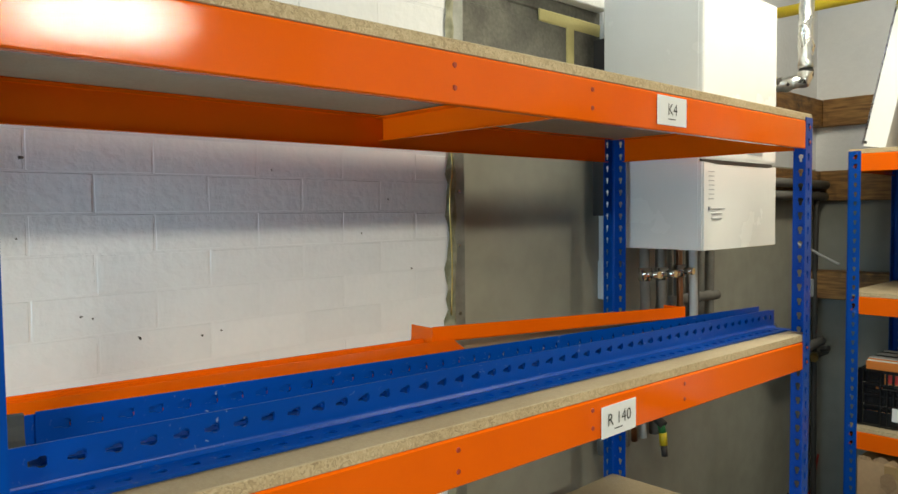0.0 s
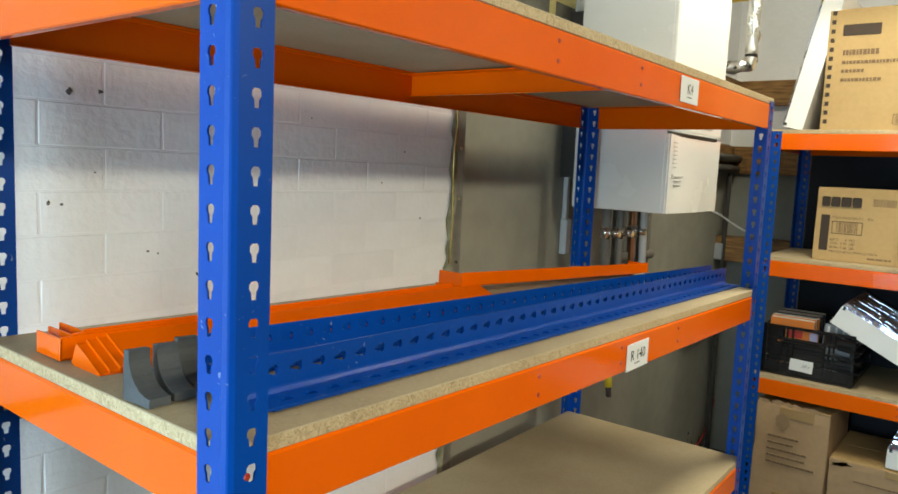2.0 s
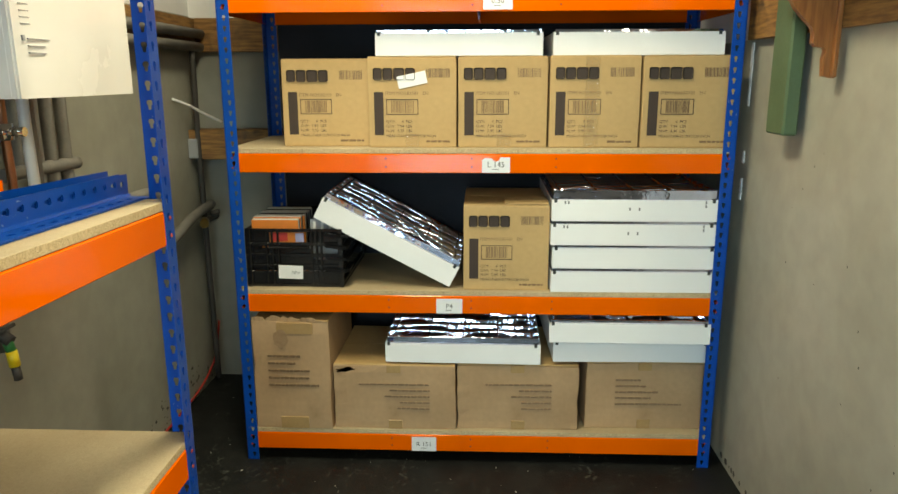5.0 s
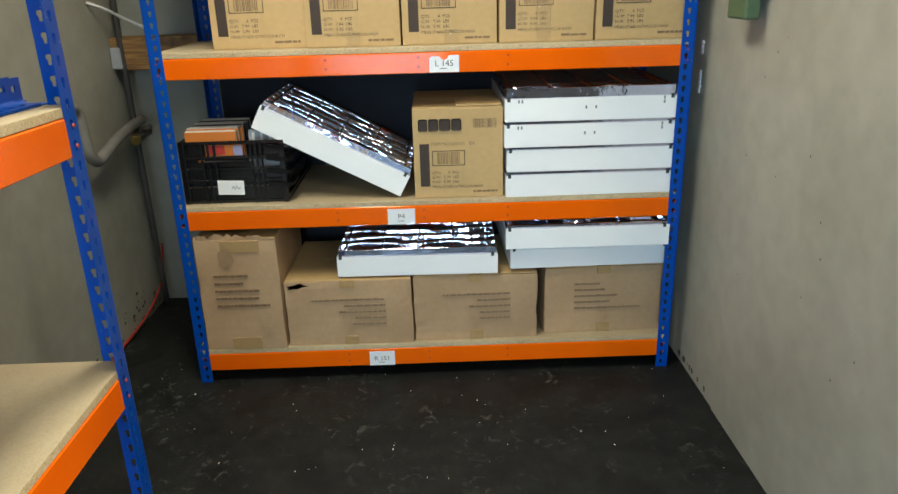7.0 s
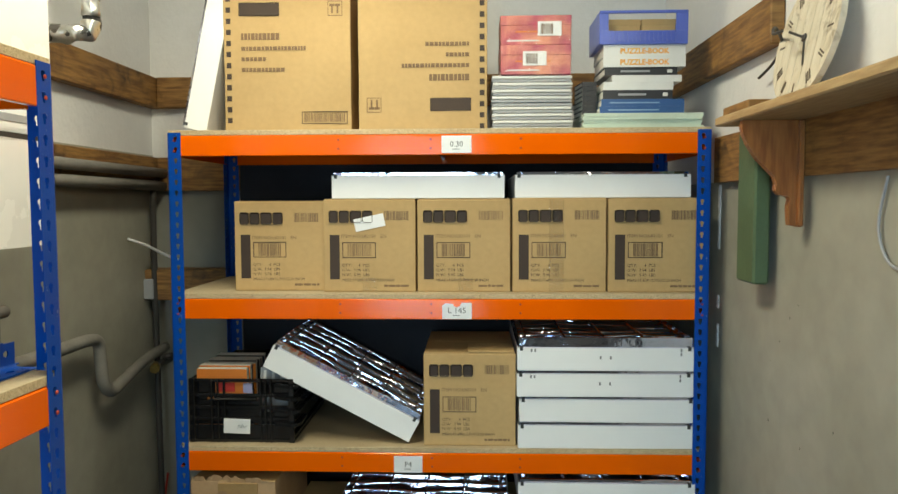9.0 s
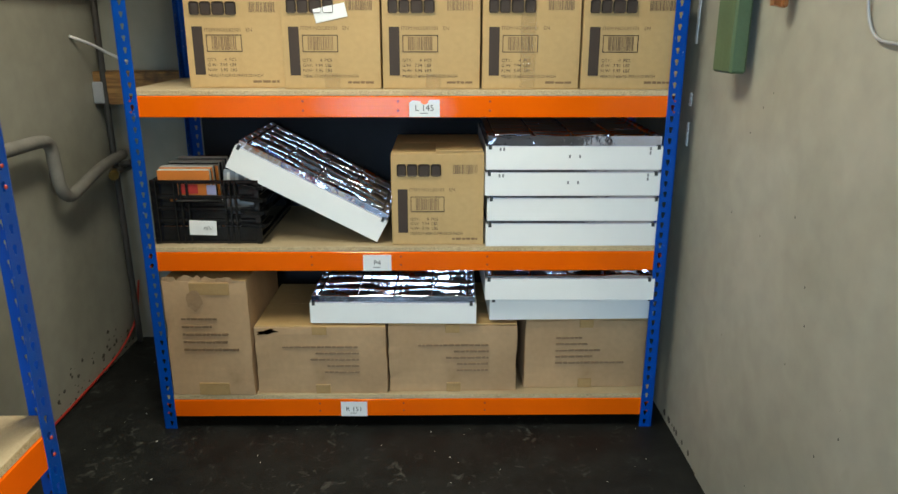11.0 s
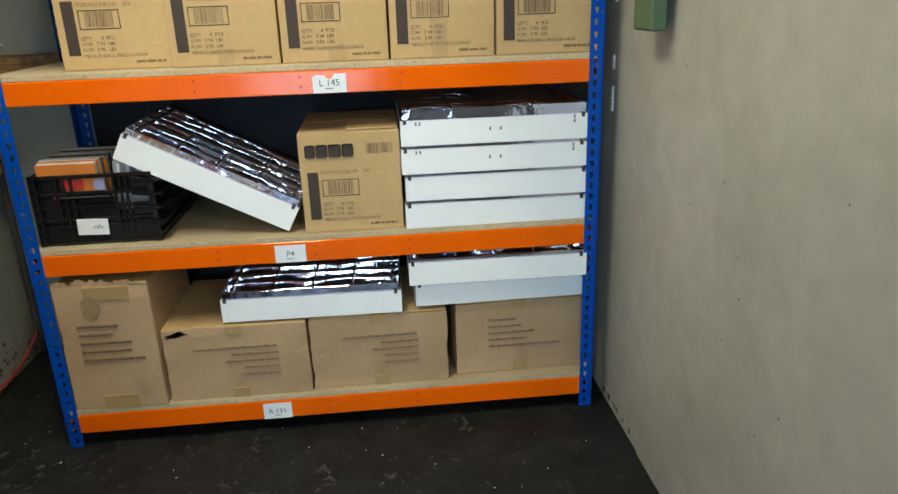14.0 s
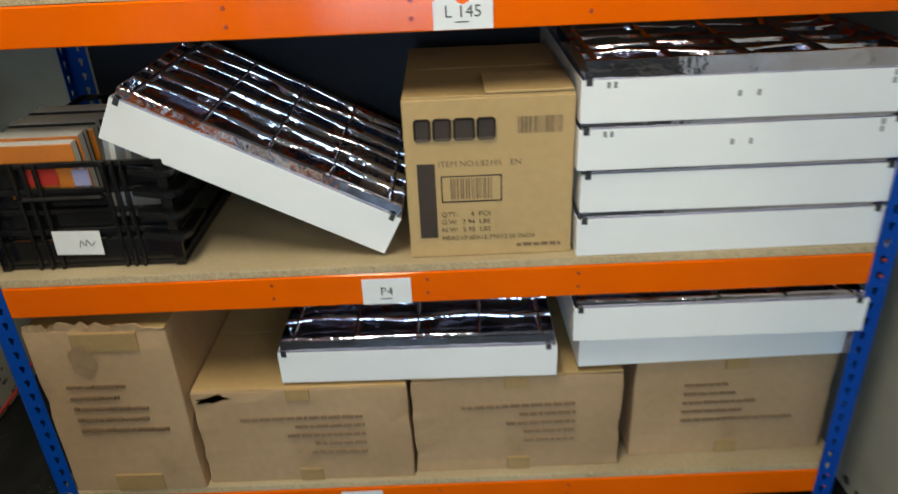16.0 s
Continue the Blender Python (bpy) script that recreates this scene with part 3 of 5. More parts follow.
def toy_carton(m, label, w=0.322, h=0.322, d=0.42, seed=0, words=True):
    c = thing("carton", m, label, "carton", "matching toy cartons")
    shared("carton_body", carton_body(w, d, h, seed, 0.0012), c)
    flaps(c, w, d, h, M_CARTON)
    x = 0.020
    for ww in (0.035, 0.038, 0.043, 0.038):
        part("logo_block", boxed(x, x + ww - 0.003, -0.0014, 0.0, h - 0.082, h - 0.040, bevel=0.005), M_INK, c)
        x += ww
    barcode(c, 0.212, h - 0.074, 0.082, 0.032, seed + 1, M_FADEDINK)
    part("black_stripe", boxed(0.022, 0.056, -0.0013, 0.0, 0.044, 0.198), M_INK, c)
    lettering("ITEM NO:L82101   EN", 0.0165, M_FADEDINK, c, pose(0.062, -0.0012, h - 0.134), sx=1.02)
    bm = bmesh.new()
    for a in ((0.066, 0.182, 0.170, 0.1725), (0.066, 0.182, 0.118, 0.1205), (0.066, 0.0685, 0.118, 0.1725), (0.1795, 0.182, 0.118, 0.1725)):
        box(bm, a[0], a[1], -0.0012, 0.0, a[2], a[3])
    part("barcode_frame", bm, M_INK, c)
    barcode(c, 0.084, 0.124, 0.08, 0.043, seed + 2, M_FADEDINK)
    for i, t in enumerate(("QTY:      4  PCS", "G.W:  7.94  LBS", "N.W:  5.95  LBS")):
        lettering(t, 0.0145, M_INK, c, pose(0.064, -0.0012, 0.088 - i * 0.0165))
    lettering("MEAS:17.60X12.79X12.20 INCH", 0.0135, M_INK, c, pose(0.064, -0.0012, 0.037))
    print_bars(c, 0.3, 0.018, [0.09], M_FADEDINK, h=0.008, right=True, seed=seed)
    return c


TOY = "brown toy carton with dark printing on the shelf"
for k, (yl, hh, fx, rot) in enumerate(((0.840, 0.316, 3.115, 1.2), (0.519, 0.322, 3.085, 0.0), (0.193, 0.322, 3.085, 0.3), (-0.133, 0.323, 3.080, 0.0), (-0.459, 0.322, 3.075, 0.0))):
    toy_carton(on_b(1, yl, fx, rot), TOY, h=hh, w=0.320, seed=20 + k)
for k, (yl, fx, x0, x1) in enumerate(((-0.133, 3.080, 0.125, 0.175), (0.519, 3.085, 0.135, 0.185), (0.193, 3.085, 0.14, 0.19))):
    tp = tagged(part("parcel_tape", boxed(x0, x1, -0.0024, -0.0018, 0.004, 0.318 if k == 0 else 0.05), M_FILM, None), "clear shiny parcel tape on a toy carton", "tape", "clear tapes")
    tp.matrix_world = on_b(1, yl, fx)
    tp.visible_shadow = False
toy_carton(on_b(2, 0.173, 3.058, 0), "brown toy carton with a lifted top flap", h=0.325, w=0.318, seed=31)
f = tagged(part("torn_label", boxed(0, 0.105, -0.0016, 0, 0, 0.044, bevel=0.0005), M_CARD, None), "torn white sticker stuck on a toy carton", "sticker")
f.matrix_world = pose(3.0835, 0.405, 1.448, 0, 0, -90) @ pose(0, 0, 0, 0, -12, 0)
flap = tagged(part("loose_flap", boxed(0, 0.16, 0, 0.11, 0, 0.005, bevel=0.001), M_CARTON, None), "lifted cardboard flap on a toy carton", "cardboard flap")
flap.matrix_world = pose(3.060, 0.02, 1.0345, 0, 0, -90) @ pose(0, 0, 0, 3, 0, 0)


def plain_carton(m, w, d, h, label, seed, lines, lx, lz, right=False, mat=None, tapes=True, ink=None):
    c = thing("carton", m, label, "carton", "plain brown cartons")
    shared("carton_body", carton_body(w, d, h, seed, 0.0045, mat=mat or M_CARTON2), c)
    # paler, yellower flaps: kraft tone plus light from above put into the colour
    flaps(c, w, d, h, M_CARTON)
    print_bars(c, lx, lz, lines, ink or M_PALEINK, h=0.0085 if ink else 0.0065, gap=0.030 if ink else 0.025, right=right, seed=seed, y=-0.0052)
    if tapes:
        part("tape", boxed(w * 0.44, w * 0.55, -0.0042, 0.012, h - 0.032, h - 0.001, bevel=0.001), M_TAPE, c, "shiny strip of brown parcel tape")
        part("tape", boxed(w * 0.45, w * 0.56, -0.0042, 0.012, 0.001, 0.036, bevel=0.001), M_TAPE, c, "shiny strip of brown parcel tape")
    return c


tall = plain_carton(on_b(3, 0.990, 3.038, -1.5), 0.304, 0.42, 0.448, "tall scuffed brown carton with torn open top flaps", 41, [0.13, 0.11, 0.17, 0.165, 0.2], 0.06, 0.30, tapes=False, ink=M_FADEDINK)
# ragged flap stubs of the tall carton
rng = random.Random(5)
for k, (x0, x1, zz) in enumerate(((0.005, 0.07, 0.455), (0.07, 0.19, 0.462), (0.19, 0.295, 0.453))):
    bm = bmesh.new()
    n = 8
    top = [(x0 + (x1 - x0) * i / n, zz + rng.uniform(-0.009, 0.008)) for i in range(n + 1)]
    a = [bm.verts.new((x, 0.003, 0.44)) for x, z in top]
    b = [bm.verts.new((x, 0.001 + rng.uniform(-0.003, 0.003), z)) for x, z in top]
    c = [bm.verts.new((v.co.x, v.co.y + 0.004, v.co.z)) for v in b]
    d = [bm.verts.new((v.co.x, v.co.y + 0.004, v.co.z)) for v in a]
    for p, q in ((a, b), (b, c), (c, d)):
        for i in range(n):
            bm.faces.new((p[i], p[i + 1], q[i + 1], q[i]))
    bmesh.ops.recalc_face_normals(bm, faces=bm.faces[:])
    part("torn_flap", bm, M_CARTON2, tall)
M_STAIN = material("damp_stain", (0.27, 0.165, 0.085), (0.33, 0.21, 0.115), rough=0.8, scale=30, bump=0.05)
bm = bmesh.new()
rng2 = random.Random(9)
bm.faces.new([bm.verts.new((0.115 + 0.030 * rng2.uniform(0.85, 1.1) * math.cos(6.2832 * k / 22), -0.0056, 0.375 + 0.040 * rng2.uniform(0.85, 1.1) * math.sin(6.2832 * k / 22))) for k in range(22)])
part("stain", bm, M_STAIN, tall, "dark damp stain")
part("tape", boxed(0.1, 0.24, -0.004, 0.01, 0.395, 0.44, bevel=0.001), M_TAPE, tall, "peeling strip of brown parcel tape")
part("tape", boxed(0.10, 0.21, -0.004, 0.01, 0.002, 0.05, bevel=0.001), M_TAPE, tall, "peeling strip of brown parcel tape")
plain_carton(on_b(3, 0.680, 3.048, -0.6), 0.478, 0.45, 0.268, "brown carton with a torn corner on the lowest shelf", 42, [0.28, 0.16, 0.18, 0.12, 0.13], 0.38, 0.185, right=True)
plain_carton(on_b(3, 0.196, 3.056, 0.3), 0.472, 0.45, 0.270, "closed brown carton on the lowest shelf", 43, [0.26, 0.13, 0.16, 0.12, 0.12], 0.37, 0.185, right=True)
plain_carton(on_b(3, -0.306, 3.082, 0.8), 0.455, 0.43, 0.276, "closed brown carton with black printing on the lowest shelf", 44, [0.1, 0.12, 0.17, 0.14, 0.26], 0.115, 0.20)
M_DARKSTAIN = material("torn_cardboard_core", (0.07, 0.042, 0.022), (0.25, 0.155, 0.085), rough=0.9, scale=60, bump=0.4)
tear = bmesh.new()
rng3 = random.Random(31)
for i in range(16):
    a = 6.2832 * i / 16
    r0 = rng3.uniform(0.5, 1.15)
    tear.verts.new((0.04 + 0.042 * r0 * math.cos(a), 0, 0.013 * r0 * math.sin(a) + 0.006 * math.cos(a)))
tear.faces.new(tear.verts[:])
bmesh.ops.solidify(tear, geom=tear.faces[:], thickness=0.002)
t_ = tagged(part("torn_patch", tear, M_DARKSTAIN, None), "dark hole torn in a carton corner", "torn cardboard")
t_.matrix_world = pose(3.0445, 0.672, 0.385, 0, 0, -90)


def pattern_carton(m, label, seed, upside):
    w, d, h = 0.440, 0.40, 0.503
    c = thing("carton", m, label, "carton", "pair of large toy cartons")
    shared("carton_body", carton_body(w, d, h, seed, 0.0015), c)
    flaps(c, w, d, h, M_CARTON)
    turn = pose(w, 0, h, 0, 180, 0) if upside else Matrix.Identity(4)

    def put(ob):
        ob.matrix_basis = turn @ ob.matrix_basis
        return ob
    bm = boxed(0.055, 0.195, -0.0013, 0, h - 0.11, h - 0.065, bevel=0.002)
    put(part("logo_patch", bm, M_INK, c, "dark brown block of a printed name"))
    for i, (x0, ww, hh) in enumerate(((0.062, 0.13, 0.022), (0.062, 0.225, 0.013), (0.062, 0.075, 0.013), (0.062, 0.145, 0.013))):
        bm = bmesh.new()
        rr = random.Random(seed + i)
        px = x0
        while px < x0 + ww:
            g = rr.uniform(0.006, 0.014)
            box(bm, px, px + g, -0.0013, 0, h - 0.19 - i * 0.036, h - 0.19 - i * 0.036 + hh)
            px += g + 0.003
        put(part("print_line", bm, M_FADEDINK, c))
    for i in range(13):
        put(part("edge_square", boxed(0.010, 0.026, -0.0013, 0, 0.03 + i * 0.0375, 0.048 + i * 0.0375), M_INK, c))
    bm = bmesh.new()
    for a in ((0.362, 0.412, h - 0.112, h - 0.110), (0.362, 0.412, h - 0.064, h - 0.062), (0.362, 0.364, h - 0.112, h - 0.062), (0.410, 0.412, h - 0.112, h - 0.062),
              (0.374, 0.380, h - 0.104, h - 0.076), (0.393, 0.399, h - 0.104, h - 0.076), (0.368, 0.386, h - 0.08, h - 0.072), (0.387, 0.405, h - 0.08, h - 0.072)):
        box(bm, a[0], a[1], -0.0013, 0, a[2], a[3])
    put(part("handling_mark", bm, M_FADEDINK, c, "printed pair of upright arrows"))
    if not upside:
        bm = bmesh.new()
        for a in ((0.268, 0.426, 0.026, 0.028), (0.268, 0.426, 0.066, 0.068), (0.268, 0.270, 0.026, 0.068), (0.424, 0.426, 0.026, 0.068)):
            box(bm, a[0], a[1], -0.0013, 0, a[2], a[3])
        put(part("barcode_frame", bm, M_INK, c))
        put(barcode(c, 0.276, 0.032, 0.14, 0.03, seed + 9, M_FADEDINK, y=-0.0013))
    return c


pattern_carton(on_b(0, 0.858, 3.098, 0), "large tan carton edged with dark printed squares", 51, False)
pattern_carton(on_b(0, 0.392, 3.092, 0), "large tan carton standing upside down on the rack", 52, True)

# ---- black crate with cases ----
M_BLACKPL = material("black_plastic", (0.006, 0.006, 0.0065), (0.010, 0.010, 0.011), rough=0.16, spec=0.5, bump=0.05, bump_scale=200)
M_PAPER = material("pale_paper", (0.72, 0.70, 0.64), (0.64, 0.62, 0.56), rough=0.7, bump=0.05)


def colour(name, c, rough=0.45):
    return material(name, c, tuple(v * 0.85 for v in c), rough=rough, grain_amount=0.06, bump=0.05)


M_CASEORANGE, M_CASERED, M_CASEBLUE, M_CASEGREY = colour("orange_cover", (0.72, 0.22, 0.03)), colour("red_cover", (0.5, 0.03, 0.02)), colour("blue_cover", (0.03, 0.10, 0.28)), colour("grey_cover", (0.35, 0.36, 0.38))
M_CASEBLACK, M_CASEWHITE = colour("black_cover", (0.03, 0.03, 0.035)), colour("white_cover", (0.74, 0.74, 0.72))
crate = thing("plastic_crate", on_b(2, 1.000, 3.075, 0, 0.0005), "black slatted plastic crate packed with cases", "crate")
CW, CD, CH = 0.372, 0.50, 0.228
part("crate_base", boxed(0, CW, 0, CD, 0, 0.012, bevel=0.003), M_BLACKPL, crate)
for z in (0.012, 0.075, 0.118, 0.160, 0.213):
    for y in (0.0, CD - 0.006):
        hh = 0.05 if z == 0.012 else 0.013
        part("rail", boxed(0, CW, y, y + 0.006, z, z + hh, bevel=0.0018), M_BLACKPL, crate)
    for x in (0.0, CW - 0.006):
        part("rail", boxed(x, x + 0.006, 0.006, CD - 0.006, z, z + 0.013, bevel=0.0018), M_BLACKPL, crate)
for x in (0.0, 0.075, 0.098, 0.121, 0.250, 0.268, 0.286, 0.352):
    part("rib", boxed(x, x + 0.008 if 0 < x < 0.35 else x + 0.02, -0.006, 0.004, 0.0, CH - (0.004 if 0 < x < 0.35 else 0), bevel=0.002), M_BLACKPL, crate)
for z in (0.062, 0.108, 0.152, 0.196):
    led = bmesh.new()
    ring = []
    for zz in (0.0, 0.010):
        row = [(0.300, 0.004), (0.306, -0.016), (CW - 0.004, -0.024), (CW + 0.014, -0.018), (CW + 0.024, 0.0), (CW + 0.020, 0.11), (CW, 0.115), (CW, 0.004)]
        ring.append([led.verts.new((x, y, z + zz + 0.006 * (i in (0, 1)))) for i, (x, y) in enumerate(row)])
    for i in range(8):
        led.faces.new((ring[0][i], ring[0][(i + 1) % 8], ring[1][(i + 1) % 8], ring[1][i]))
    led.faces.new(ring[0][::-1])
    led.faces.new(ring[1])
    part("corner_ledge", led, M_BLACKPL, crate)
for x in (0.250, 0.268, 0.286):
    for z in (0.035, 0.085, 0.130, 0.176):
        part("grip_rib", boxed(x + 0.001, x + 0.007, -0.010, -0.005, z, z + 0.034, bevel=0.0015), M_BLACKPL, crate)
part("handle_bar", boxed(0.085, 0.245, -0.014, 0.006, 0.150, 0.160, bevel=0.004), M_BLACKPL, crate, "moulded carrying handle")
part("front_panel", boxed(0.02, 0.25, 0.008, 0.012, 0.062, 0.150, bevel=0.001), M_BLACKPL, crate)
for x0, x1, z0, z1 in ((0.0, 0.09, 0.160, 0.215), (0.245, CW, 0.062, 0.105), (0.245, CW, 0.165, 0.212), (0.0, 0.06, 0.062, 0.16)):
    part("front_panel", boxed(x0, x1, 0.010, 0.013, z0, z1), M_BLACKPL, crate)
part("side_panel", boxed(CW - 0.012, CW - 0.009, 0.006, CD - 0.006, 0.012, 0.2), M_BLACKPL, crate)
part("side_panel", boxed(0.002, 0.005, 0.006, CD - 0.006, 0.012, 0.2), M_BLACKPL, crate)
tag = part("crate_label", boxed(0, 0.094, -0.0015, 0, 0, 0.052, bevel=0.0006), M_CARD, crate, "white paper label with a scribble")
tag.matrix_basis = pose(0.122, -0.0065, 0.035, 0, 2, 0)
tube(smooth_line([(0.05, -0.003, 0.018), (0.055, -0.003, 0.032), (0.062, -0.003, 0.02), (0.066, -0.003, 0.034), (0.074, -0.003, 0.022), (0.082, -0.003, 0.03)], 4), 0.0008, "scribble", M_BLACKINK, tag, res=5)
cover = [M_CASEORANGE, M_CASEORANGE, M_CASEBLACK, M_CASEORANGE, M_CASEBLACK, M_CASEBLACK, M_CASERED, M_CASEBLACK, M_CASEBLACK]
for k in range(9):
    b = thing("book", on_b(2, 0.975 + 0.002 * (k % 3), 3.10 + k * 0.029, 0, 0.016) @ pose(0, 0, 0, 4, 0, 0), "thin case with white top edges standing in the black crate", "book", "cases in the crate")
    zt = 0.243 + 0.003 * ((k * 5) % 3)
    wd = 0.178 + 0.005 * (k % 2)
    part("cover", boxed(0, wd, 0, 0.0028, 0, zt, bevel=0.0008), cover[k], b)
    part("cover", boxed(0, wd, 0.0240, 0.0262, 0, zt - 0.003, bevel=0.0008), M_CASEBLACK, b)
    part("page_block", boxed(0.002, wd - 0.002, 0.0030, 0.0238, 0.002, zt + 0.0005), M_CASEWHITE, b)
for k in range(7):
    b = thing("book", on_b(2, 0.765, 3.10 + k * 0.05, 0, 0.013) @ pose(0, 0, 0, -10, 0, 0), "grey spined case standing in the black crate", "book", "cases in the crate")
    zt = 0.243
    part("cover", boxed(0, 0.12, 0, 0.014, 0, zt, bevel=0.0012), (M_CASEGREY, M_CASEBLACK)[k % 2], b)
    for j in range(4):
        part("spine_band", boxed(0.012 + j * 0.03, 0.022 + j * 0.03, -0.0008, 0.0, 0.15, zt - 0.01), M_CASEWHITE, b)
part("red_patch", boxed(0.10, 0.16, 0.0075, 0.0085, 0.178, 0.21), M_CASERED, crate, "red cover seen through the slats")
part("lilac_patch", boxed(0.19, 0.222, 0.0075, 0.0085, 0.174, 0.208), material("lilac_cover", (0.32, 0.32, 0.52), rough=0.5), crate, "lilac cover seen through the slats")

# ---- boxes and books on the top shelf ----
M_PINK = material("pink_red_box_print", (0.40, 0.035, 0.12), (0.72, 0.30, 0.20), rough=0.35, scale=11, grain=26, grain_amount=0.55, bump=0.05)
for k, z in enumerate((0.0, 0.094)):
    p = thing("wrapped_pack", on_b(0, -0.063, 3.105 + 0.004 * k, 0.6 * k, z), "shrink-wrapped pile of thin white cases", "wrapped pack", "wrapped packs")
    for j in range(8):
        dx = 0.002 * ((j * 7) % 3)
        part("case", boxed(dx, 0.272 + dx, 0, 0.2, j * 0.0115 + 0.001, j * 0.0115 + 0.0105, bevel=0.0012), (M_CASEWHITE, M_CASEGREY)[(j + k) % 2], p)
    bm = boxed(-0.003, 0.279, -0.0025, 0.203, 0, 0.093, bevel=0.003)
    bmesh.ops.subdivide_edges(bm, edges=[e for e in bm.edges if e.calc_length() > 0.05], cuts=7, use_grid_fill=True)
    for v in bm.verts:
        if 0.003 < v.co.z < 0.09:
            v.co += noise.noise_vector(v.co * 30) * 0.0015
    film = part("wrap_film", bm, M_FILM, p, "clear crinkled shrink film")
    film.visible_shadow = False
for k, z in enumerate((0.188, 0.287)):
    p = thing("game_box", on_b(0, -0.094, 3.105, 0.4 - 0.5 * k, z), "glossy pink and red game box with a price sticker", "game box", "pink game boxes")
    part("box_body", boxed(0, 0.238, 0, 0.19, 0, 0.097, bevel=0.002), M_PINK, p)
    for j in range(3):
        part("printed_band", boxed(0.02 + 0.03 * j, 0.13 + 0.04 * j, -0.0008, 0.0, 0.012 + j * 0.03, 0.017 + j * 0.03), (M_CASEWHITE, M_CASEORANGE, M_CASERED)[j], p)
    part("lid_edge", boxed(-0.001, 0.239, -0.0016, 0.191, 0.066, 0.0985, bevel=0.001), M_PINK, p)
    st = part("sticker", boxed(0.075 + 0.05 * k, 0.155 + 0.05 * k, -0.0028, -0.0014, 0.03, 0.078), M_CARD, p, "white sticker with a barcode")
    barcode(st, 0.085 + 0.05 * k, 0.036, 0.04, 0.034, 60 + k, M_FADEDINK, y=-0.0036)
    bm = boxed(-0.003, 0.241, -0.0052, 0.193, 0.0005, 0.0985, bevel=0.003)
    film = part("wrap_film", bm, M_FILM, p, "clear crinkled shrink film")
    film.visible_shadow = False


M_WORDS = material("orange_yellow_print", (0.78, 0.30, 0.02), (0.80, 0.42, 0.04), rough=0.5, scale=40)


def book(m, w, d, h, mat, label, words="", pages=True):
    b = thing("book", m, label, "book", "books on the top shelf")
    part("cover", boxed(0, w, 0, d, 0, 0.0018), mat, b)
    part("cover", boxed(0, w, 0, d, h - 0.0018, h), mat, b)
    part("spine", boxed(0, w, 0, 0.002, 0.0018, h - 0.0018), mat, b)
    part("page_block", boxed(0.002, w - 0.003, 0.0022, d - 0.003, 0.002, h - 0.002), M_PAPER, b)
    if words:
        lettering(words, h * 0.66, M_WORDS, b, pose(w * 0.5, -0.0007, h * 0.22), align="CENTER", bold=0.0008)
    return b


z = 0.0
M_MINT = colour("pale_green_cover", (0.56, 0.66, 0.55), 0.5)
for k in range(5):
    book(on_b(0, -0.375 + 0.004 * (k % 2), 3.085 + 0.004 * ((k * 3) % 4), 0.4 * ((k * 7) % 5 - 2), z), 0.40, 0.28, 0.0105, M_MINT, "thin pale green exercise book in a pile")
    z += 0.0107
M_PALEBLUE = colour("pale_blue_print", (0.22, 0.36, 0.55))
row = [(0.285, 0.024, M_CASEBLUE, "dark blue paperback lying in a pile", -0.43), (0.28, 0.024, M_CASEBLUE, "dark blue paperback lying in a pile", -0.435), (0.235, 0.03, M_CASEBLACK, "black boxed case lying in a pile", -0.44),
       (0.235, 0.027, M_CASEWHITE, "white cased book lying in a pile", -0.442), (0.235, 0.022, M_CASEWHITE, "white cased book lying in a pile", -0.47), (0.245, 0.026, M_CASEBLACK, "black boxed case lying in a pile", -0.445)]
for w, h, mt, lb, yy in row:
    bk_ = book(on_b(0, yy, 3.10, 0.8, z), w, 0.21, h, mt, lb)
    if mt is M_CASEBLACK:
        part("spine_label", boxed(w * 0.22, w * 0.62, -0.0006, 0.0004, h * 0.38, h * 0.62), M_CASEGREY, bk_, "pale title bar on the spine")
        part("spine_label", boxed(w * 0.86, w * 0.93, -0.0006, 0.0004, h * 0.3, h * 0.7), M_CASEWHITE, bk_, "white publisher mark on the spine")
    if mt is M_CASEBLUE:
        part("spine_label", boxed(w * 0.1, w * 0.7, -0.0006, 0.0004, h * 0.40, h * 0.58), M_PALEBLUE, bk_, "pale blue title bar on the spine")
    z += h + 0.0003
for k in range(2):
    book(on_b(0, -0.44, 3.098, -0.5 + k, z), 0.275, 0.20, 0.037, M_CASEWHITE, "white puzzle book with orange lettering", "PUZZLE-BOOK")
    z += 0.0373
# small spiral pads beside the pile
for k in range(7):
    book(on_b(0, -0.378, 3.15, 6, 0.054 + k * 0.0165), 0.05, 0.12, 0.016, M_CASEBLACK, "small dark pad beside the book pile")
M_BASKET = colour("blue_basket_plastic", (0.09, 0.14, 0.55), 0.3)
bk = thing("plastic_basket", on_b(0, -0.425, 3.09, 0, z), "blue plastic basket on top of the books", "basket")
part("basket_base", boxed(0, 0.295, 0, 0.22, 0, 0.005, bevel=0.001), M_BASKET, bk)
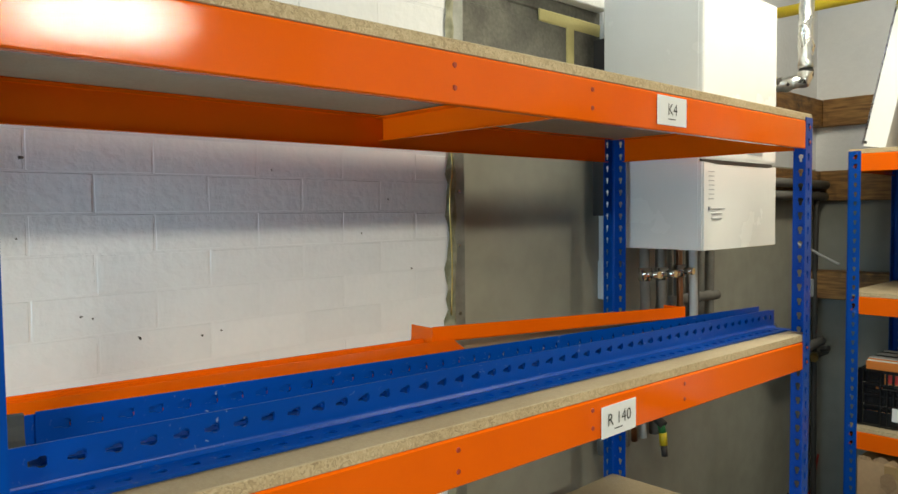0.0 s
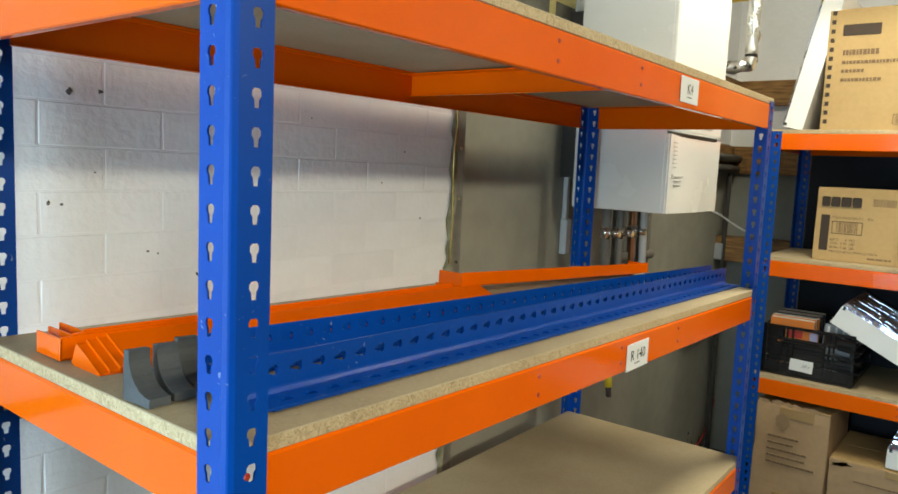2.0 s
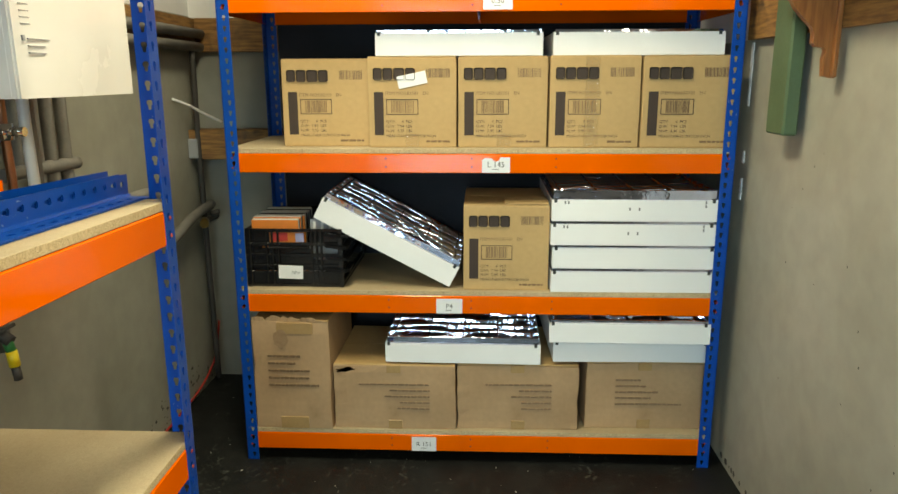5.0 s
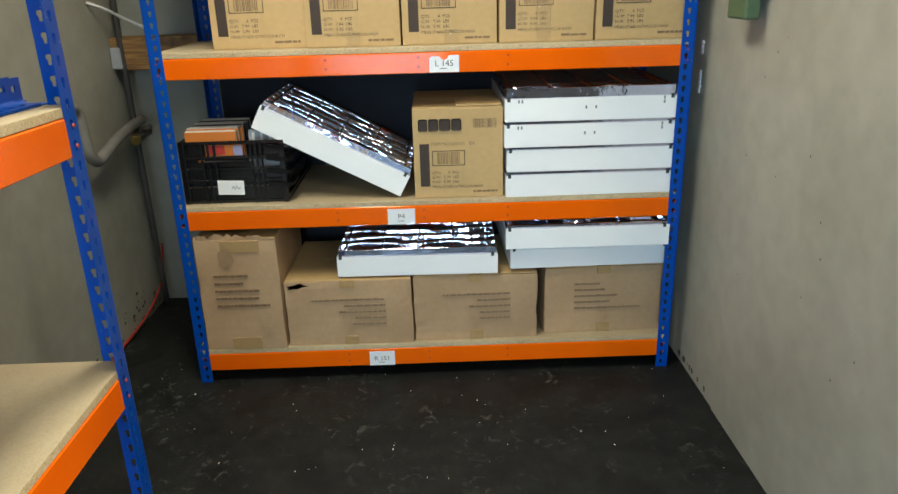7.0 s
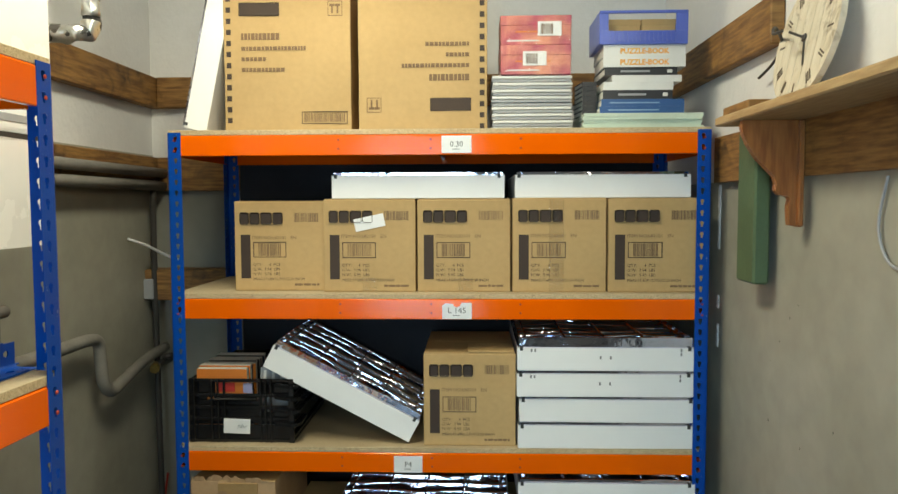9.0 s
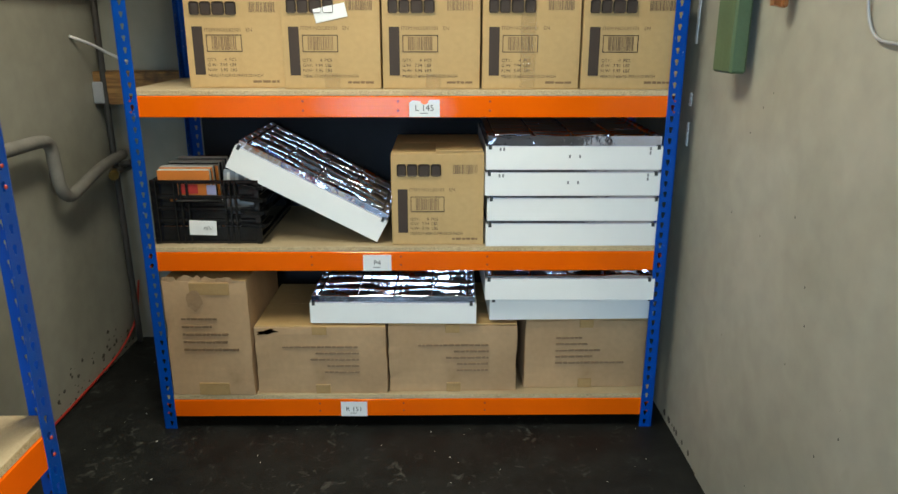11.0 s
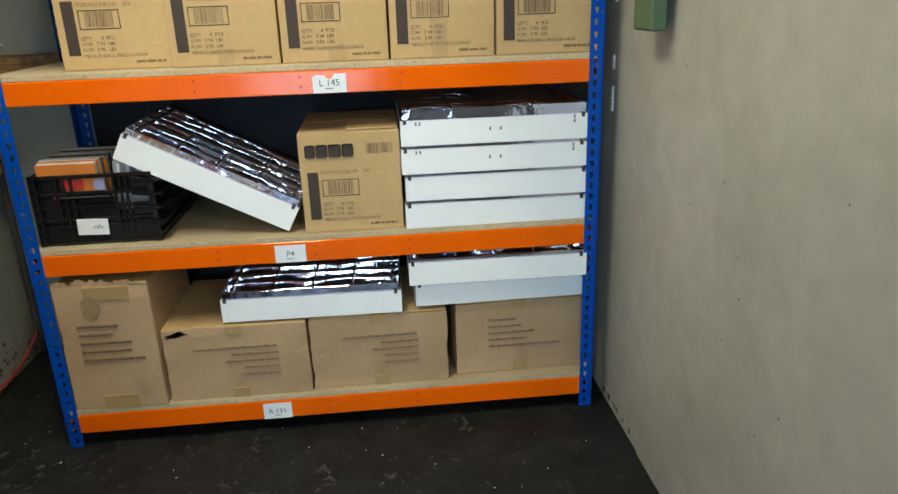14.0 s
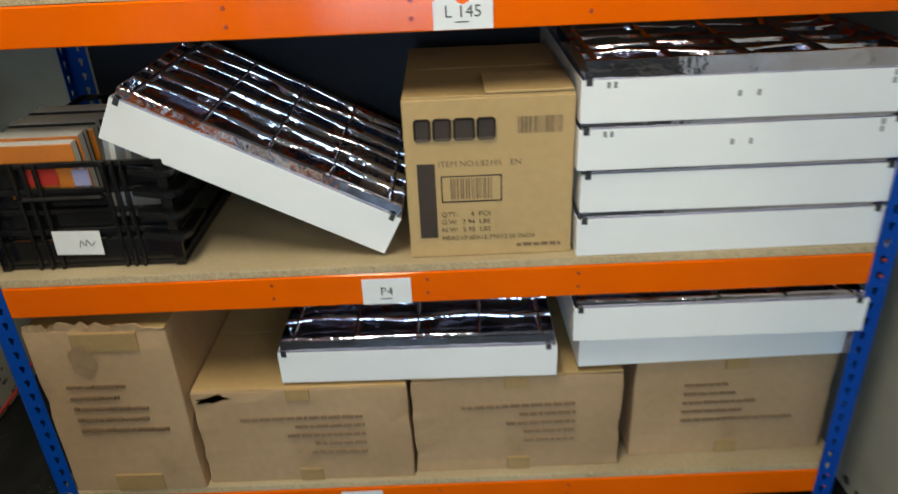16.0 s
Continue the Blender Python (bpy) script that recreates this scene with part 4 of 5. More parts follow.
for y in (0, 0.216):
    part("basket_side", boxed(0, 0.295, y, y + 0.004, 0.005, 0.045, bevel=0.001), M_BASKET, bk)
    part("basket_rim", boxed(0, 0.295, y - 0.002, y + 0.006, 0.102, 0.112, bevel=0.002), M_BASKET, bk)
    for x in (0.0, 0.255):
        part("basket_post", boxed(x, x + 0.04 if x else 0.03, y, y + 0.004, 0.045, 0.102), M_BASKET, bk)
for x in (0, 0.291):
    part("basket_side", boxed(x, x + 0.004, 0.004, 0.216, 0.005, 0.110, bevel=0.001), M_BASKET, bk)
for k in range(16):
    part("rib", boxed(0.035 + k * 0.0145, 0.041 + k * 0.0145, -0.003, 0.0, 0.012, 0.04), M_BASKET, bk)
for k in range(2):
    pc = thing("small_box", on_b(0, -0.455 - 0.12 * k, 3.13, 2, z + 0.006), "small tan box inside the blue basket", "small box")
    part("box_body", boxed(0, 0.115, 0, 0.12, 0, 0.085, bevel=0.002), M_CARTON, pc)
    part("lid_edge", boxed(-0.001, 0.116, -0.001, 0.121, 0.066, 0.086, bevel=0.001), M_CARTON, pc)


# ---- loose steel on the nearly empty rack ----
def a_shelf(x):
    """Height of the sloping second shelf of the nearly empty rack."""
    return 1.290 - 0.036 * min(1, max(0, (x - 0.087) / 1.718))


SLOPE = math.degrees(math.atan2(0.036, 1.718))
LOOSE = post_mesh(1.725, "loose_upright")


def loose_upright(x, y, dz, turn, label):
    """An upright lying along x on the shelf; its corner line starts at (x, y)."""
    o = thing("loose_upright", pose(x, y, a_shelf(x) + dz, 0, SLOPE, turn), label, "steel upright", "loose blue uprights")
    shared("angle", LOOSE, o, Matrix(((0, 0, 1, 0), (-1, 0, 0, 0), (0, 1, 0, 0), (0, 0, 0, 1))))
    return o


LU = "blue perforated steel upright lying on the shelf"
loose_upright(0.142, 0.830, 0.0008, 0.0, LU)
loose_upright(0.1057, 0.8265, 0.0042, 0.0, LU)
loose_upright(0.146, 0.968, 0.0008, -2.8, LU)
loose_upright(0.164, 0.9635, 0.0042, -2.8, LU)


def loose_beam(m, length, label):
    o = thing("loose_beam", m, label, "steel beam", "loose orange beams")
    shared("beam", beam_mesh(length, "loose_beam_body"), o)
    for e in (0.0, length):
        part("end_plate", boxed(e - 0.0015, e + 0.0015, 0, 0.03, -BEAM_H, 0, bevel=0.0005), M_ORANGE, o)
    return o


LB = "orange steel beam lying on the shelf"
for k in range(4):
    loose_beam(pose(0.074 + 0.012 * k, 1.094 - 0.002 * k, a_shelf(0.07) + 0.0300 + 0.0030 * k, -66, SLOPE, 0.1 * k), 0.87 - 0.01 * k, LB)
for k in range(3):
    loose_beam(pose(0.066 + 0.016 * k, 1.122 + 0.003 * k, a_shelf(0.06) + 0.0012 + 0.0026 * k, 90, SLOPE, 0), 0.86, LB)
loose_beam(pose(0.905, 1.10, 1.306, 90, 2.6, -3.2), 0.905, "orange steel beam propped across other beams")

# three curved dark rubber blocks
M_RUBBER = material("dark_grey_rubber", (0.045, 0.05, 0.055), (0.075, 0.082, 0.09), rough=0.6, bump=0.3, bump_scale=120)
for k, (x, y, turn) in enumerate(((0.048, 0.930, 2), (0.085, 0.934, -3), (0.122, 0.950, -6))):
    R, H = 0.042, 0.056
    pts = [(0, 0), (0, H), (-0.010, H)]
    for i in range(9):
        a = math.pi * (2 - 0.5 * i / 8)
        pts.append((-0.010 - R + R * math.cos(a), 0.010 + R + R * math.sin(a)))
    pts.append((-0.010 - R, 0))
    o = tagged(part("rubber_block", extrude(pts, 0, 0.026, "x"), M_RUBBER, None), "dark grey curved rubber block lying on the shelf", "rubber block", "curved rubber blocks")
    o.matrix_world = pose(x, y, a_shelf(x) + 0.0012, 0, SLOPE, turn)

# ---- north wall details ----
M_METALSTRIP = material("galvanised_strip", (0.30, 0.30, 0.27), (0.20, 0.20, 0.18), rough=0.5, metal=0.6, scale=14, bump=0.3, bump_scale=50)
M_PVC = material("white_plastic", (0.74, 0.75, 0.76), (0.70, 0.71, 0.72), rough=0.4, bump=0.03)
M_LAG = material("grey_pipe_lagging", (0.17, 0.16, 0.145), (0.22, 0.21, 0.19), rough=0.8, scale=12, bump=0.3, bump_scale=80)
M_CHROME = material("chrome", (0.8, 0.8, 0.78), rough=0.12, metal=1.0, bump=0)
M_COPPER = material("dull_copper", (0.42, 0.20, 0.10), (0.34, 0.16, 0.09), rough=0.35, metal=1.0, bump=0.05)
M_BRASS = material("brass", (0.55, 0.40, 0.14), rough=0.3, metal=1.0, bump=0)
M_YELLOW = material("yellow_gas_pipe_paint", (0.78, 0.60, 0.02), (0.72, 0.54, 0.02), rough=0.4, bump=0.05)
M_MORTAR = material("yellow_mortar", (0.55, 0.49, 0.22), (0.47, 0.41, 0.18), rough=0.9, bump=0.6, bump_scale=40)
M_FOILWRAP = material("silver_foil_wrap", (0.80, 0.80, 0.78), (0.66, 0.66, 0.64), rough=0.3, metal=1.0, bump=1.0, bump_scale=38)
M_DARK = material("dark_iron", (0.035, 0.033, 0.03), (0.06, 0.05, 0.045), rough=0.6, bump=0.3)
M_RED = material("red_cable", (0.42, 0.03, 0.02), rough=0.45, bump=0)
M_GREEN = material("green_board_paint", (0.075, 0.125, 0.06), (0.06, 0.10, 0.05), rough=0.6, bump=0.15)
M_CHIP = material("bare_plaster_chip", (0.10, 0.09, 0.075), (0.06, 0.055, 0.05), rough=0.9, bump=0.2)

edge = thing("metal_strip", pose(1.236, N_WHITE + 0.002, 0.02), "galvanised corner strip with rough filler on a wall edge", "metal strip", kind="structure")
part("strip_face", boxed(0.012, 0.052, 0, 0.004, 0, 2.45, bevel=0.0008), M_METALSTRIP, edge)
part("strip_return", boxed(0.048, 0.052, 0.004, 0.062, 0, 2.45), M_METALSTRIP, edge)
rng = random.Random(8)
bm = bmesh.new()
ring0 = None
for i in range(90):
    zz = i * 2.4 / 89
    a = bm.verts.new((-0.018 + rng.uniform(-0.012, 0.008), -0.004 + rng.uniform(-0.004, 0.002), zz))
    b = bm.verts.new((0.004 + rng.uniform(-0.003, 0.003), -0.007 + rng.uniform(-0.004, 0.003), zz))
    c = bm.verts.new((0.017 + rng.uniform(-0.003, 0.006), 0.000, zz))
    if ring0:
        bm.faces.new((ring0[0], ring0[1], b, a))
        bm.faces.new((ring0[1], ring0[2], c, b))
    ring0 = (a, b, c)
part("rough_filler", bm, material("dirty_filler", (0.34, 0.33, 0.24), (0.16, 0.16, 0.10), rough=0.9, scale=30, bump=0.8, bump_scale=60), edge, "ragged olive filler")
SCREW = disc_mesh("screw_head", 0.006, 0.004, M_CHROME)
for zz in (0.75, 1.28, 1.46, 1.60, 1.92):
    shared("screw", SCREW, edge, pose(0.03, -0.002, zz))
tube(smooth_line([(-0.004, -0.008, 1.90), (-0.006, -0.01, 1.74), (0.0, -0.009, 1.66), (-0.012, -0.011, 1.58), (-0.004, -0.009, 1.42), (-0.008, -0.009, 1.28)], 5), 0.0022, "thin_wire", M_BRASS, edge, "thin loose wire down the edge")

# bare blocks above the grey paint, with wide mortar
for (x0, x1, z0, z1) in ((1.245, 1.80, 1.77, 2.145), (1.835, 2.015, 1.77, 2.145), (1.245, 1.50, 2.175, 2.5), (1.53, 2.015, 2.175, 2.5)):
    part("concrete_block", boxed(x0, x1, N_GREY - 0.006, N_GREY + 0.02, z0, z1, bevel=0.004), M_RAWBLOCK, scene.objects["wall_north_raw"])
bm = bmesh.new()
box(bm, 1.80, 1.835, N_GREY - 0.008, N_GREY, 1.77, 2.16, bevel=0.003)
box(bm, 1.66, 2.015, N_GREY - 0.008, N_GREY, 2.14, 2.18, bevel=0.003)
for v in bm.verts:
    v.co += noise.noise_vector(v.co * 25) * 0.006
part("mortar", bm, M_MORTAR, scene.objects["wall_north_raw"], "bulging yellow mortar joint")
structure("trim", boxed(1.30, 1.96, N_GREY - 0.05, N_GREY - 0.007, 2.215, 2.6, bevel=0.003), M_WHITEWALL, "pale painted board fixed high on the wall", "board")
tr = thing("cable_trunking", pose(1.985, N_GREY - 0.001, 0), "white plastic cable trunking with a socket box", "cable trunking", kind="structure")
part("trunking", boxed(-0.010, 0.010, -0.018, 0, 1.36, 2.9, bevel=0.002), M_PVC, tr)
part("socket_box", boxed(-0.018, 0.018, -0.028, 0, 1.27, 1.40, bevel=0.004), M_PVC, tr)

# timber rails
structure("trim", boxed(2.35, EAST - 0.001, N_GREY - 0.042, N_GREY - 0.001, 1.975, 2.11, bevel=0.004), M_TIMBER, "dark aged timber rail fixed on the wall", "timber rail")
structure("trim", boxed(EAST - 0.045, EAST - 0.001, SOUTH + 0.002, N_GREY - 0.044, 1.975, 2.11, bevel=0.004), M_TIMBER, "dark aged timber rail fixed on the wall", "timber rail")
structure("trim", boxed(2.62, EAST - 0.047, SOUTH + 0.001, SOUTH + 0.04, 1.975, 2.11, bevel=0.004), M_TIMBER, "dark aged timber rail fixed on the wall", "timber rail")
structure("trim", boxed(2.35, EAST - 0.001, N_GREY - 0.03, N_GREY - 0.001, 1.655, 1.755, bevel=0.003), M_TIMBER, "aged timber rail behind grey pipes", "timber rail")
structure("trim", boxed(EAST - 0.03, EAST - 0.001, SOUTH + 0.002, N_GREY - 0.032, 1.605, 1.755, bevel=0.003), M_TIMBER, "aged timber rail behind the rack", "timber rail")
structure("trim", boxed(EAST - 0.12, EAST - 0.001, 0.2, N_GREY - 0.002, 1.12, 1.255, bevel=0.003), M_TIMBER, "aged timber rail behind the rack", "timber rail")
structure("trim", boxed(1.56, 3.12, SOUTH + 0.001, SOUTH + 0.022, 1.612, 1.765, bevel=0.002), M_TIMBER, "brown timber board under a wall shelf", "timber board")

# ---- boiler ----
M_BOILER = material("white_boiler_enamel", (0.82, 0.82, 0.81), (0.79, 0.79, 0.78), rough=0.25, grain_amount=0.02, bump=0.02)
BX0, BX1, BY0, BY1, BZ0, BZ1 = 1.882, 2.372, 1.037, 1.372, 1.450, 2.225
bo = thing("boiler", pose(BX0, BY0, BZ0), "white wall-hung gas boiler with a drop-down panel", "boiler")
W, D, H = BX1 - BX0, BY1 - BY0, BZ1 - BZ0
part("casing", boxed(-0.001, W + 0.001, 0.014, D, 0.001, H + 0.001, bevel=0.003), M_BOILER, bo)
part("wall_bracket", boxed(0.06, W - 0.06, D, N_GREY - BY0 - 0.001, 0.1, H - 0.1, bevel=0.002), M_DARK, bo, "dark wall bracket behind the casing")
part("front_cover", boxed(0, W, 0.0, 0.08, 0.262, H, bevel=0.010, segs=3), M_BOILER, bo)
bm = bmesh.new()
n = 12
for i in range(n + 1):
    x = W * i / n
    sag = 0.012 * (2 * i / n - 1) ** 2
    for y, z in ((0.0, 0.0), (0.0, 0.254 - 0.012 + sag), (0.08, 0.254 - 0.012 + sag), (0.08, 0.0)):
        bm.verts.new((x, y - 0.006 * (1 - (2 * i / n - 1) ** 2), z))
bm.verts.ensure_lookup_table()
for i in range(n):
    for k in range(4):
        a, b = i * 4 + k, i * 4 + (k + 1) % 4
        bm.faces.new((bm.verts[a], bm.verts[b], bm.verts[b + 4], bm.verts[a + 4]))
bm.faces.new([bm.verts[k] for k in range(4)])
bm.faces.new([bm.verts[n * 4 + k] for k in range(4)])
bmesh.ops.recalc_face_normals(bm, faces=bm.faces[:])
bmesh.ops.bevel(bm, geom=[e for e in bm.edges if e.calc_length() > 0.1 and abs((e.verts[0].co - e.verts[1].co).z) > 0.1], offset=0.005, segments=2, affect="EDGES")
part("drop_panel", bm, M_BOILER, bo)
part("shadow_gap", boxed(0.006, W - 0.006, 0.012, 0.075, 0.250, 0.264), M_DARK, bo, "dark seam above the drop panel")
part("badge", boxed(W * 0.58, W * 0.78, -0.0015, 0.001, 0.285, 0.302, bevel=0.0004), M_CASEGREY, bo, "small grey badge")
rng = random.Random(3)
for i in range(7):
    part("print_line", boxed(0.03, 0.03 + rng.uniform(0.05, 0.085), -0.0066 + 0.004, 0.001, 0.225 - i * 0.013, 0.2275 - i * 0.013), M_CASEGREY, bo)
for i in range(3):
    part("print_line", boxed(0.045, 0.045 + rng.uniform(0.05, 0.08), -0.0055, 0.001, 0.118 - i * 0.014, 0.1205 - i * 0.014), M_CASEGREY, bo)
part("print_mark", boxed(0.028, 0.036, -0.0045, 0.001, 0.115, 0.126), M_CASEGREY, bo)
part("flue_collar", boxed(W * 0.3, W * 0.7, 0.12, 0.30, H, H + 0.05, bevel=0.01), M_DARK, bo)
tube(smooth_line([(W * 0.5, 0.2, H + 0.04), (W * 0.5, 0.2, H + 0.2), (W * 0.5, 0.3, H + 0.26), (W * 0.5, N_GREY - BY0 - 0.002, H + 0.26)], 5), 0.05, "flue", M_LAG, bo, res=14)

pipes = thing("boiler_pipes", pose(0, 0, 0), "grey and copper pipes with chrome valves below the boiler", "pipes")
for k, (x, y, zb, mt, r) in enumerate(((1.955, 1.27, 1.10, M_LAG, 0.016), (2.02, 1.25, 1.06, M_LAG, 0.013), (2.085, 1.29, 1.12, M_LAG, 0.018), (2.15, 1.26, 1.04, M_COPPER, 0.011), (2.205, 1.24, 1.0, M_PVC, 0.014), (2.28, 1.28, 1.1, M_LAG, 0.018))):
    tube(smooth_line([(x, y, BZ0 + 0.004), (x, y, 1.38), (x, y, zb + 0.12), (x, y + 0.05, zb + 0.03), (x, N_GREY - 0.03, zb), (x, N_GREY - 0.03, 0.75)], 4), r, "pipe", mt, pipes, res=10)
    if k in (0, 1, 3):
        tube([(x, y - 0.001, 1.385), (x, y - 0.001, 1.345)], 0.021, "valve_body", M_CHROME, pipes, res=10)
        tube([(x, y - 0.015, 1.365), (x, y - 0.052, 1.365)], 0.012, "valve_stem", M_CHROME, pipes, res=8)
for x, zt, zb in ((2.44, 1.56, 1.22), (2.53, 1.60, 1.15), (2.60, 1.6, 1.15), (2.68, 1.55, 1.0)):
    tube(smooth_line([(x, N_GREY - 0.035, zt), (x, N_GREY - 0.035, (zt + zb) / 2), (x, N_GREY - 0.035, zb)], 3), 0.019, "pipe", M_LAG, pipes, res=10)
tube(smooth_line([(2.30, 1.39, 1.235), (2.5, N_GREY - 0.045, 1.23), (2.72, N_GREY - 0.045, 1.225)], 5), 0.020, "pipe", M_LAG, pipes, res=10)
tap = thing("drain_tap", pose(2.105, 1.30, 0.79), "brass drain tap with a green and yellow hose tail", "drain tap")
tube([(0, 0.13, 0.07), (0, 0.02, 0.07)], 0.011, "tap_pipe", M_COPPER, tap)
tube([(0, 0.03, 0.085), (0, -0.012, 0.055)], 0.016, "tap_body", M_DARK, tap)
tube([(0, 0.0, 0.06), (0.002, -0.006, 0.03)], 0.0125, "green_collar", colour("green_plastic", (0.03, 0.22, 0.06)), tap)
tube([(0.002, -0.006, 0.03), (0.005, -0.009, -0.012)], 0.014, "yellow_collar", M_YELLOW, tap)
tube([(0.005, -0.009, -0.012), (0.008, -0.011, -0.05)], 0.011, "hose_tail", M_DARK, tap)
tube([(-0.03, -0.004, 0.09), (0.03, -0.004, 0.09)], 0.005, "tap_lever", M_DARK, tap)
gas = tagged(tube([(3.02, N_GREY - 0.002, 2.375), (3.02, SOUTH + 0.002, 2.375)], 0.022, "gas_pipe", M_YELLOW, None, res=14), "yellow painted gas pipe crossing overhead", "gas pipe")
fp = thing("foil_wrapped_pipe", pose(0, 0, 0), "crinkled silver foil-wrapped pipe with a dark elbow", "pipe")
tube(smooth_line([(2.47, 0.985, TOP - 0.001), (2.47, 0.985, 2.6), (2.474, 0.988, 2.3), (2.47, 0.985, 2.03)], 12), 0.024, "foil_sleeve", M_FOILWRAP, fp, res=18)
tube(smooth_line([(2.472, 0.986, 2.03), (2.468, 0.99, 1.995), (2.45, 1.02, 1.985), (2.42, 1.2, 1.983), (2.41, N_GREY - 0.044, 1.983)], 6), 0.022, "dark_elbow", M_DARK, fp, res=12)
tube(smooth_line([(2.468, 0.988, 2.02), (2.466, 0.992, 1.99), (2.45, 1.02, 1.984), (2.435, 1.12, 1.983)], 9), 0.024, "foil_scrap", M_FOILWRAP, fp, res=14)
for o in fp.children:
    for v in o.data.vertices:
        v.co += noise.noise_vector(v.co * 38) * 0.009
duct = tagged(tube(smooth_line([(2.02, 1.22, 2.27), (1.96, 1.20, 2.33), (1.85, 1.19, 2.315), (1.72, 1.2, 2.35), (1.6, 1.3, 2.42), (1.6, N_GREY - 0.052, 2.45)], 6), 0.045, "foil_duct", M_FOILWRAP, None, res=12), "crinkled foil duct coming off the boiler top", "duct")
up = thing("wall_pipes", pose(0, 0, 0), "pair of grey lagged pipes running along the wall", "pipes")
for z, y in ((1.690, N_GREY - 0.06), (1.632, N_GREY - 0.055)):
    tube([(2.40, y, z), (EAST - 0.002, y, z - 0.006)], 0.021, "pipe", M_LAG, up, res=12)
CRANK = [(2.2, 1.062), (2.95, 1.055), (3.15, 1.053), (3.225, 1.03), (3.24, 0.95), (3.255, 0.87), (3.31, 0.825), (3.40, 0.84), (3.58, 0.88), (3.8, 0.90)]
el = tagged(tube(smooth_line([(x, N_GREY - 0.06, z) for x, z in CRANK], 5), 0.023, "cranked_pipe", M_LAG, None, res=12), "grey cranked waste pipe along the wall", "pipe")
tagged(tube(smooth_line([(3.745, N_GREY - 0.05, 1.62), (3.75, N_GREY - 0.045, 1.3), (3.742, N_GREY - 0.05, 0.7), (3.755, N_GREY - 0.05, 0.03)], 4), 0.013, "drain_pipe", M_DARK, None, res=10), "dark pipe running down the wall corner", "pipe")
wv = thing("stop_valve", pose(3.70, N_GREY - 0.085, 0.845), "small brass stop valve on a wall pipe", "valve")
tube([(0.1, 0, 0), (-0.05, 0, 0.005)], 0.014, "valve_pipe", M_DARK, wv)
tube([(-0.05, 0, 0.004), (-0.09, -0.01, -0.005)], 0.02, "valve_body", M_BRASS, wv)
tube([(0.0, -0.01, 0.03), (0.0, -0.05, 0.04)], 0.012, "valve_handle", M_DARK, wv)
tagged(tube(smooth_line([(3.60, N_GREY - 0.002, 1.40), (3.66, N_GREY - 0.05, 1.37), (3.73, N_GREY - 0.09, 1.33), (3.80, N_GREY - 0.14, 1.29)], 5), 0.006, "grey_cable", M_PVC, None, res=8), "pale cable drooping off the wall", "cable")
sb = tagged(part("junction_box", boxed(3.73, 3.80, N_GREY - 0.045, N_GREY - 0.001, 1.125, 1.215, bevel=0.004), M_CASEGREY, None), "grey junction box on the wall", "junction box")
cab = thing("floor_cable", pose(0, 0, 0), "red cable lying along the foot of the wall", "cable")
tube(smooth_line([(2.95, 1.447, 0.010), (3.05, 1.450, 0.012), (3.2, 1.448, 0.016), (3.4, 1.450, 0.02), (3.62, 1.447, 0.04), (3.8, 1.44, 0.12), (3.84, 1.42, 0.3)], 6), 0.005, "red_sheath", M_RED, cab, res=8)
tube(smooth_line([(2.3, 1.43, 0.008), (2.5, 1.440, 0.008), (2.75, 1.444, 0.009), (2.97, 1.447, 0.010)], 6), 0.0055, "pale_sheath", M_PVC, cab, res=8)

# crumbled foot of the grey wall
rng = random.Random(12)
bm = bmesh.new()
for i in range(110):
    x, z = 2.5 + rng.random() * 1.3, abs(rng.gauss(0, 0.07))
    r = rng.uniform(0.003, 0.017)
    n = 7
    vs = [bm.verts.new((x + r * rng.uniform(0.5, 1.2) * math.cos(6.283 * k / n), N_GREY - 0.0015 - 0.0004 * (i % 5), max(0.001, z + r * 0.7 * rng.uniform(0.5, 1.2) * math.sin(6.283 * k / n)))) for k in range(n)]
    bm.faces.new(vs)
o = part("crumbled_plaster", bm, M_CHIP, wall_ne, "dark crumbled patches at the wall foot")
o["kind"] = "stuff"

# ---- south wall shelf and things on it ----
SHELF_Z = 1.776
ws = thing("wall_shelf", pose(0, 0, 0), "weathered pine wall shelf on a red-brown scrolled bracket", "wall shelf")
part("shelf_board", boxed(1.60, 2.62, SOUTH + 0.001, SOUTH + 0.185, SHELF_Z - 0.024, SHELF_Z, bevel=0.004), M_PINE, ws)
curve = [(0.002, 0.0), (0.150, 0.0), (0.152, -0.018), (0.148, -0.035), (0.137, -0.06), (0.118, -0.09), (0.092, -0.118), (0.07, -0.14), (0.064, -0.158), (0.066, -0.176), (0.058, -0.186), (0.034, -0.190), (0.030, -0.198), (0.034, -0.215), (0.030, -0.262), (0.002, -0.268)]
bm = extrude([(SOUTH + 0.022 + y, SHELF_Z - 0.0245 + z) for y, z in curve], 2.445, 2.467)
part("bracket", bm, M_PINE_DARK, ws, "scrolled pine bracket")
bm = extrude([(SOUTH + 0.022 + y, SHELF_Z - 0.0245 + z) for y, z in curve], 1.72, 1.742)
part("bracket", bm, M_PINE_DARK, ws, "scrolled pine bracket")
part("bracket_back", boxed(2.432, 2.480, SOUTH + 0.0225, SOUTH + 0.036, SHELF_Z - 0.29, SHELF_Z - 0.026, bevel=0.003), M_PINE_DARK, ws)
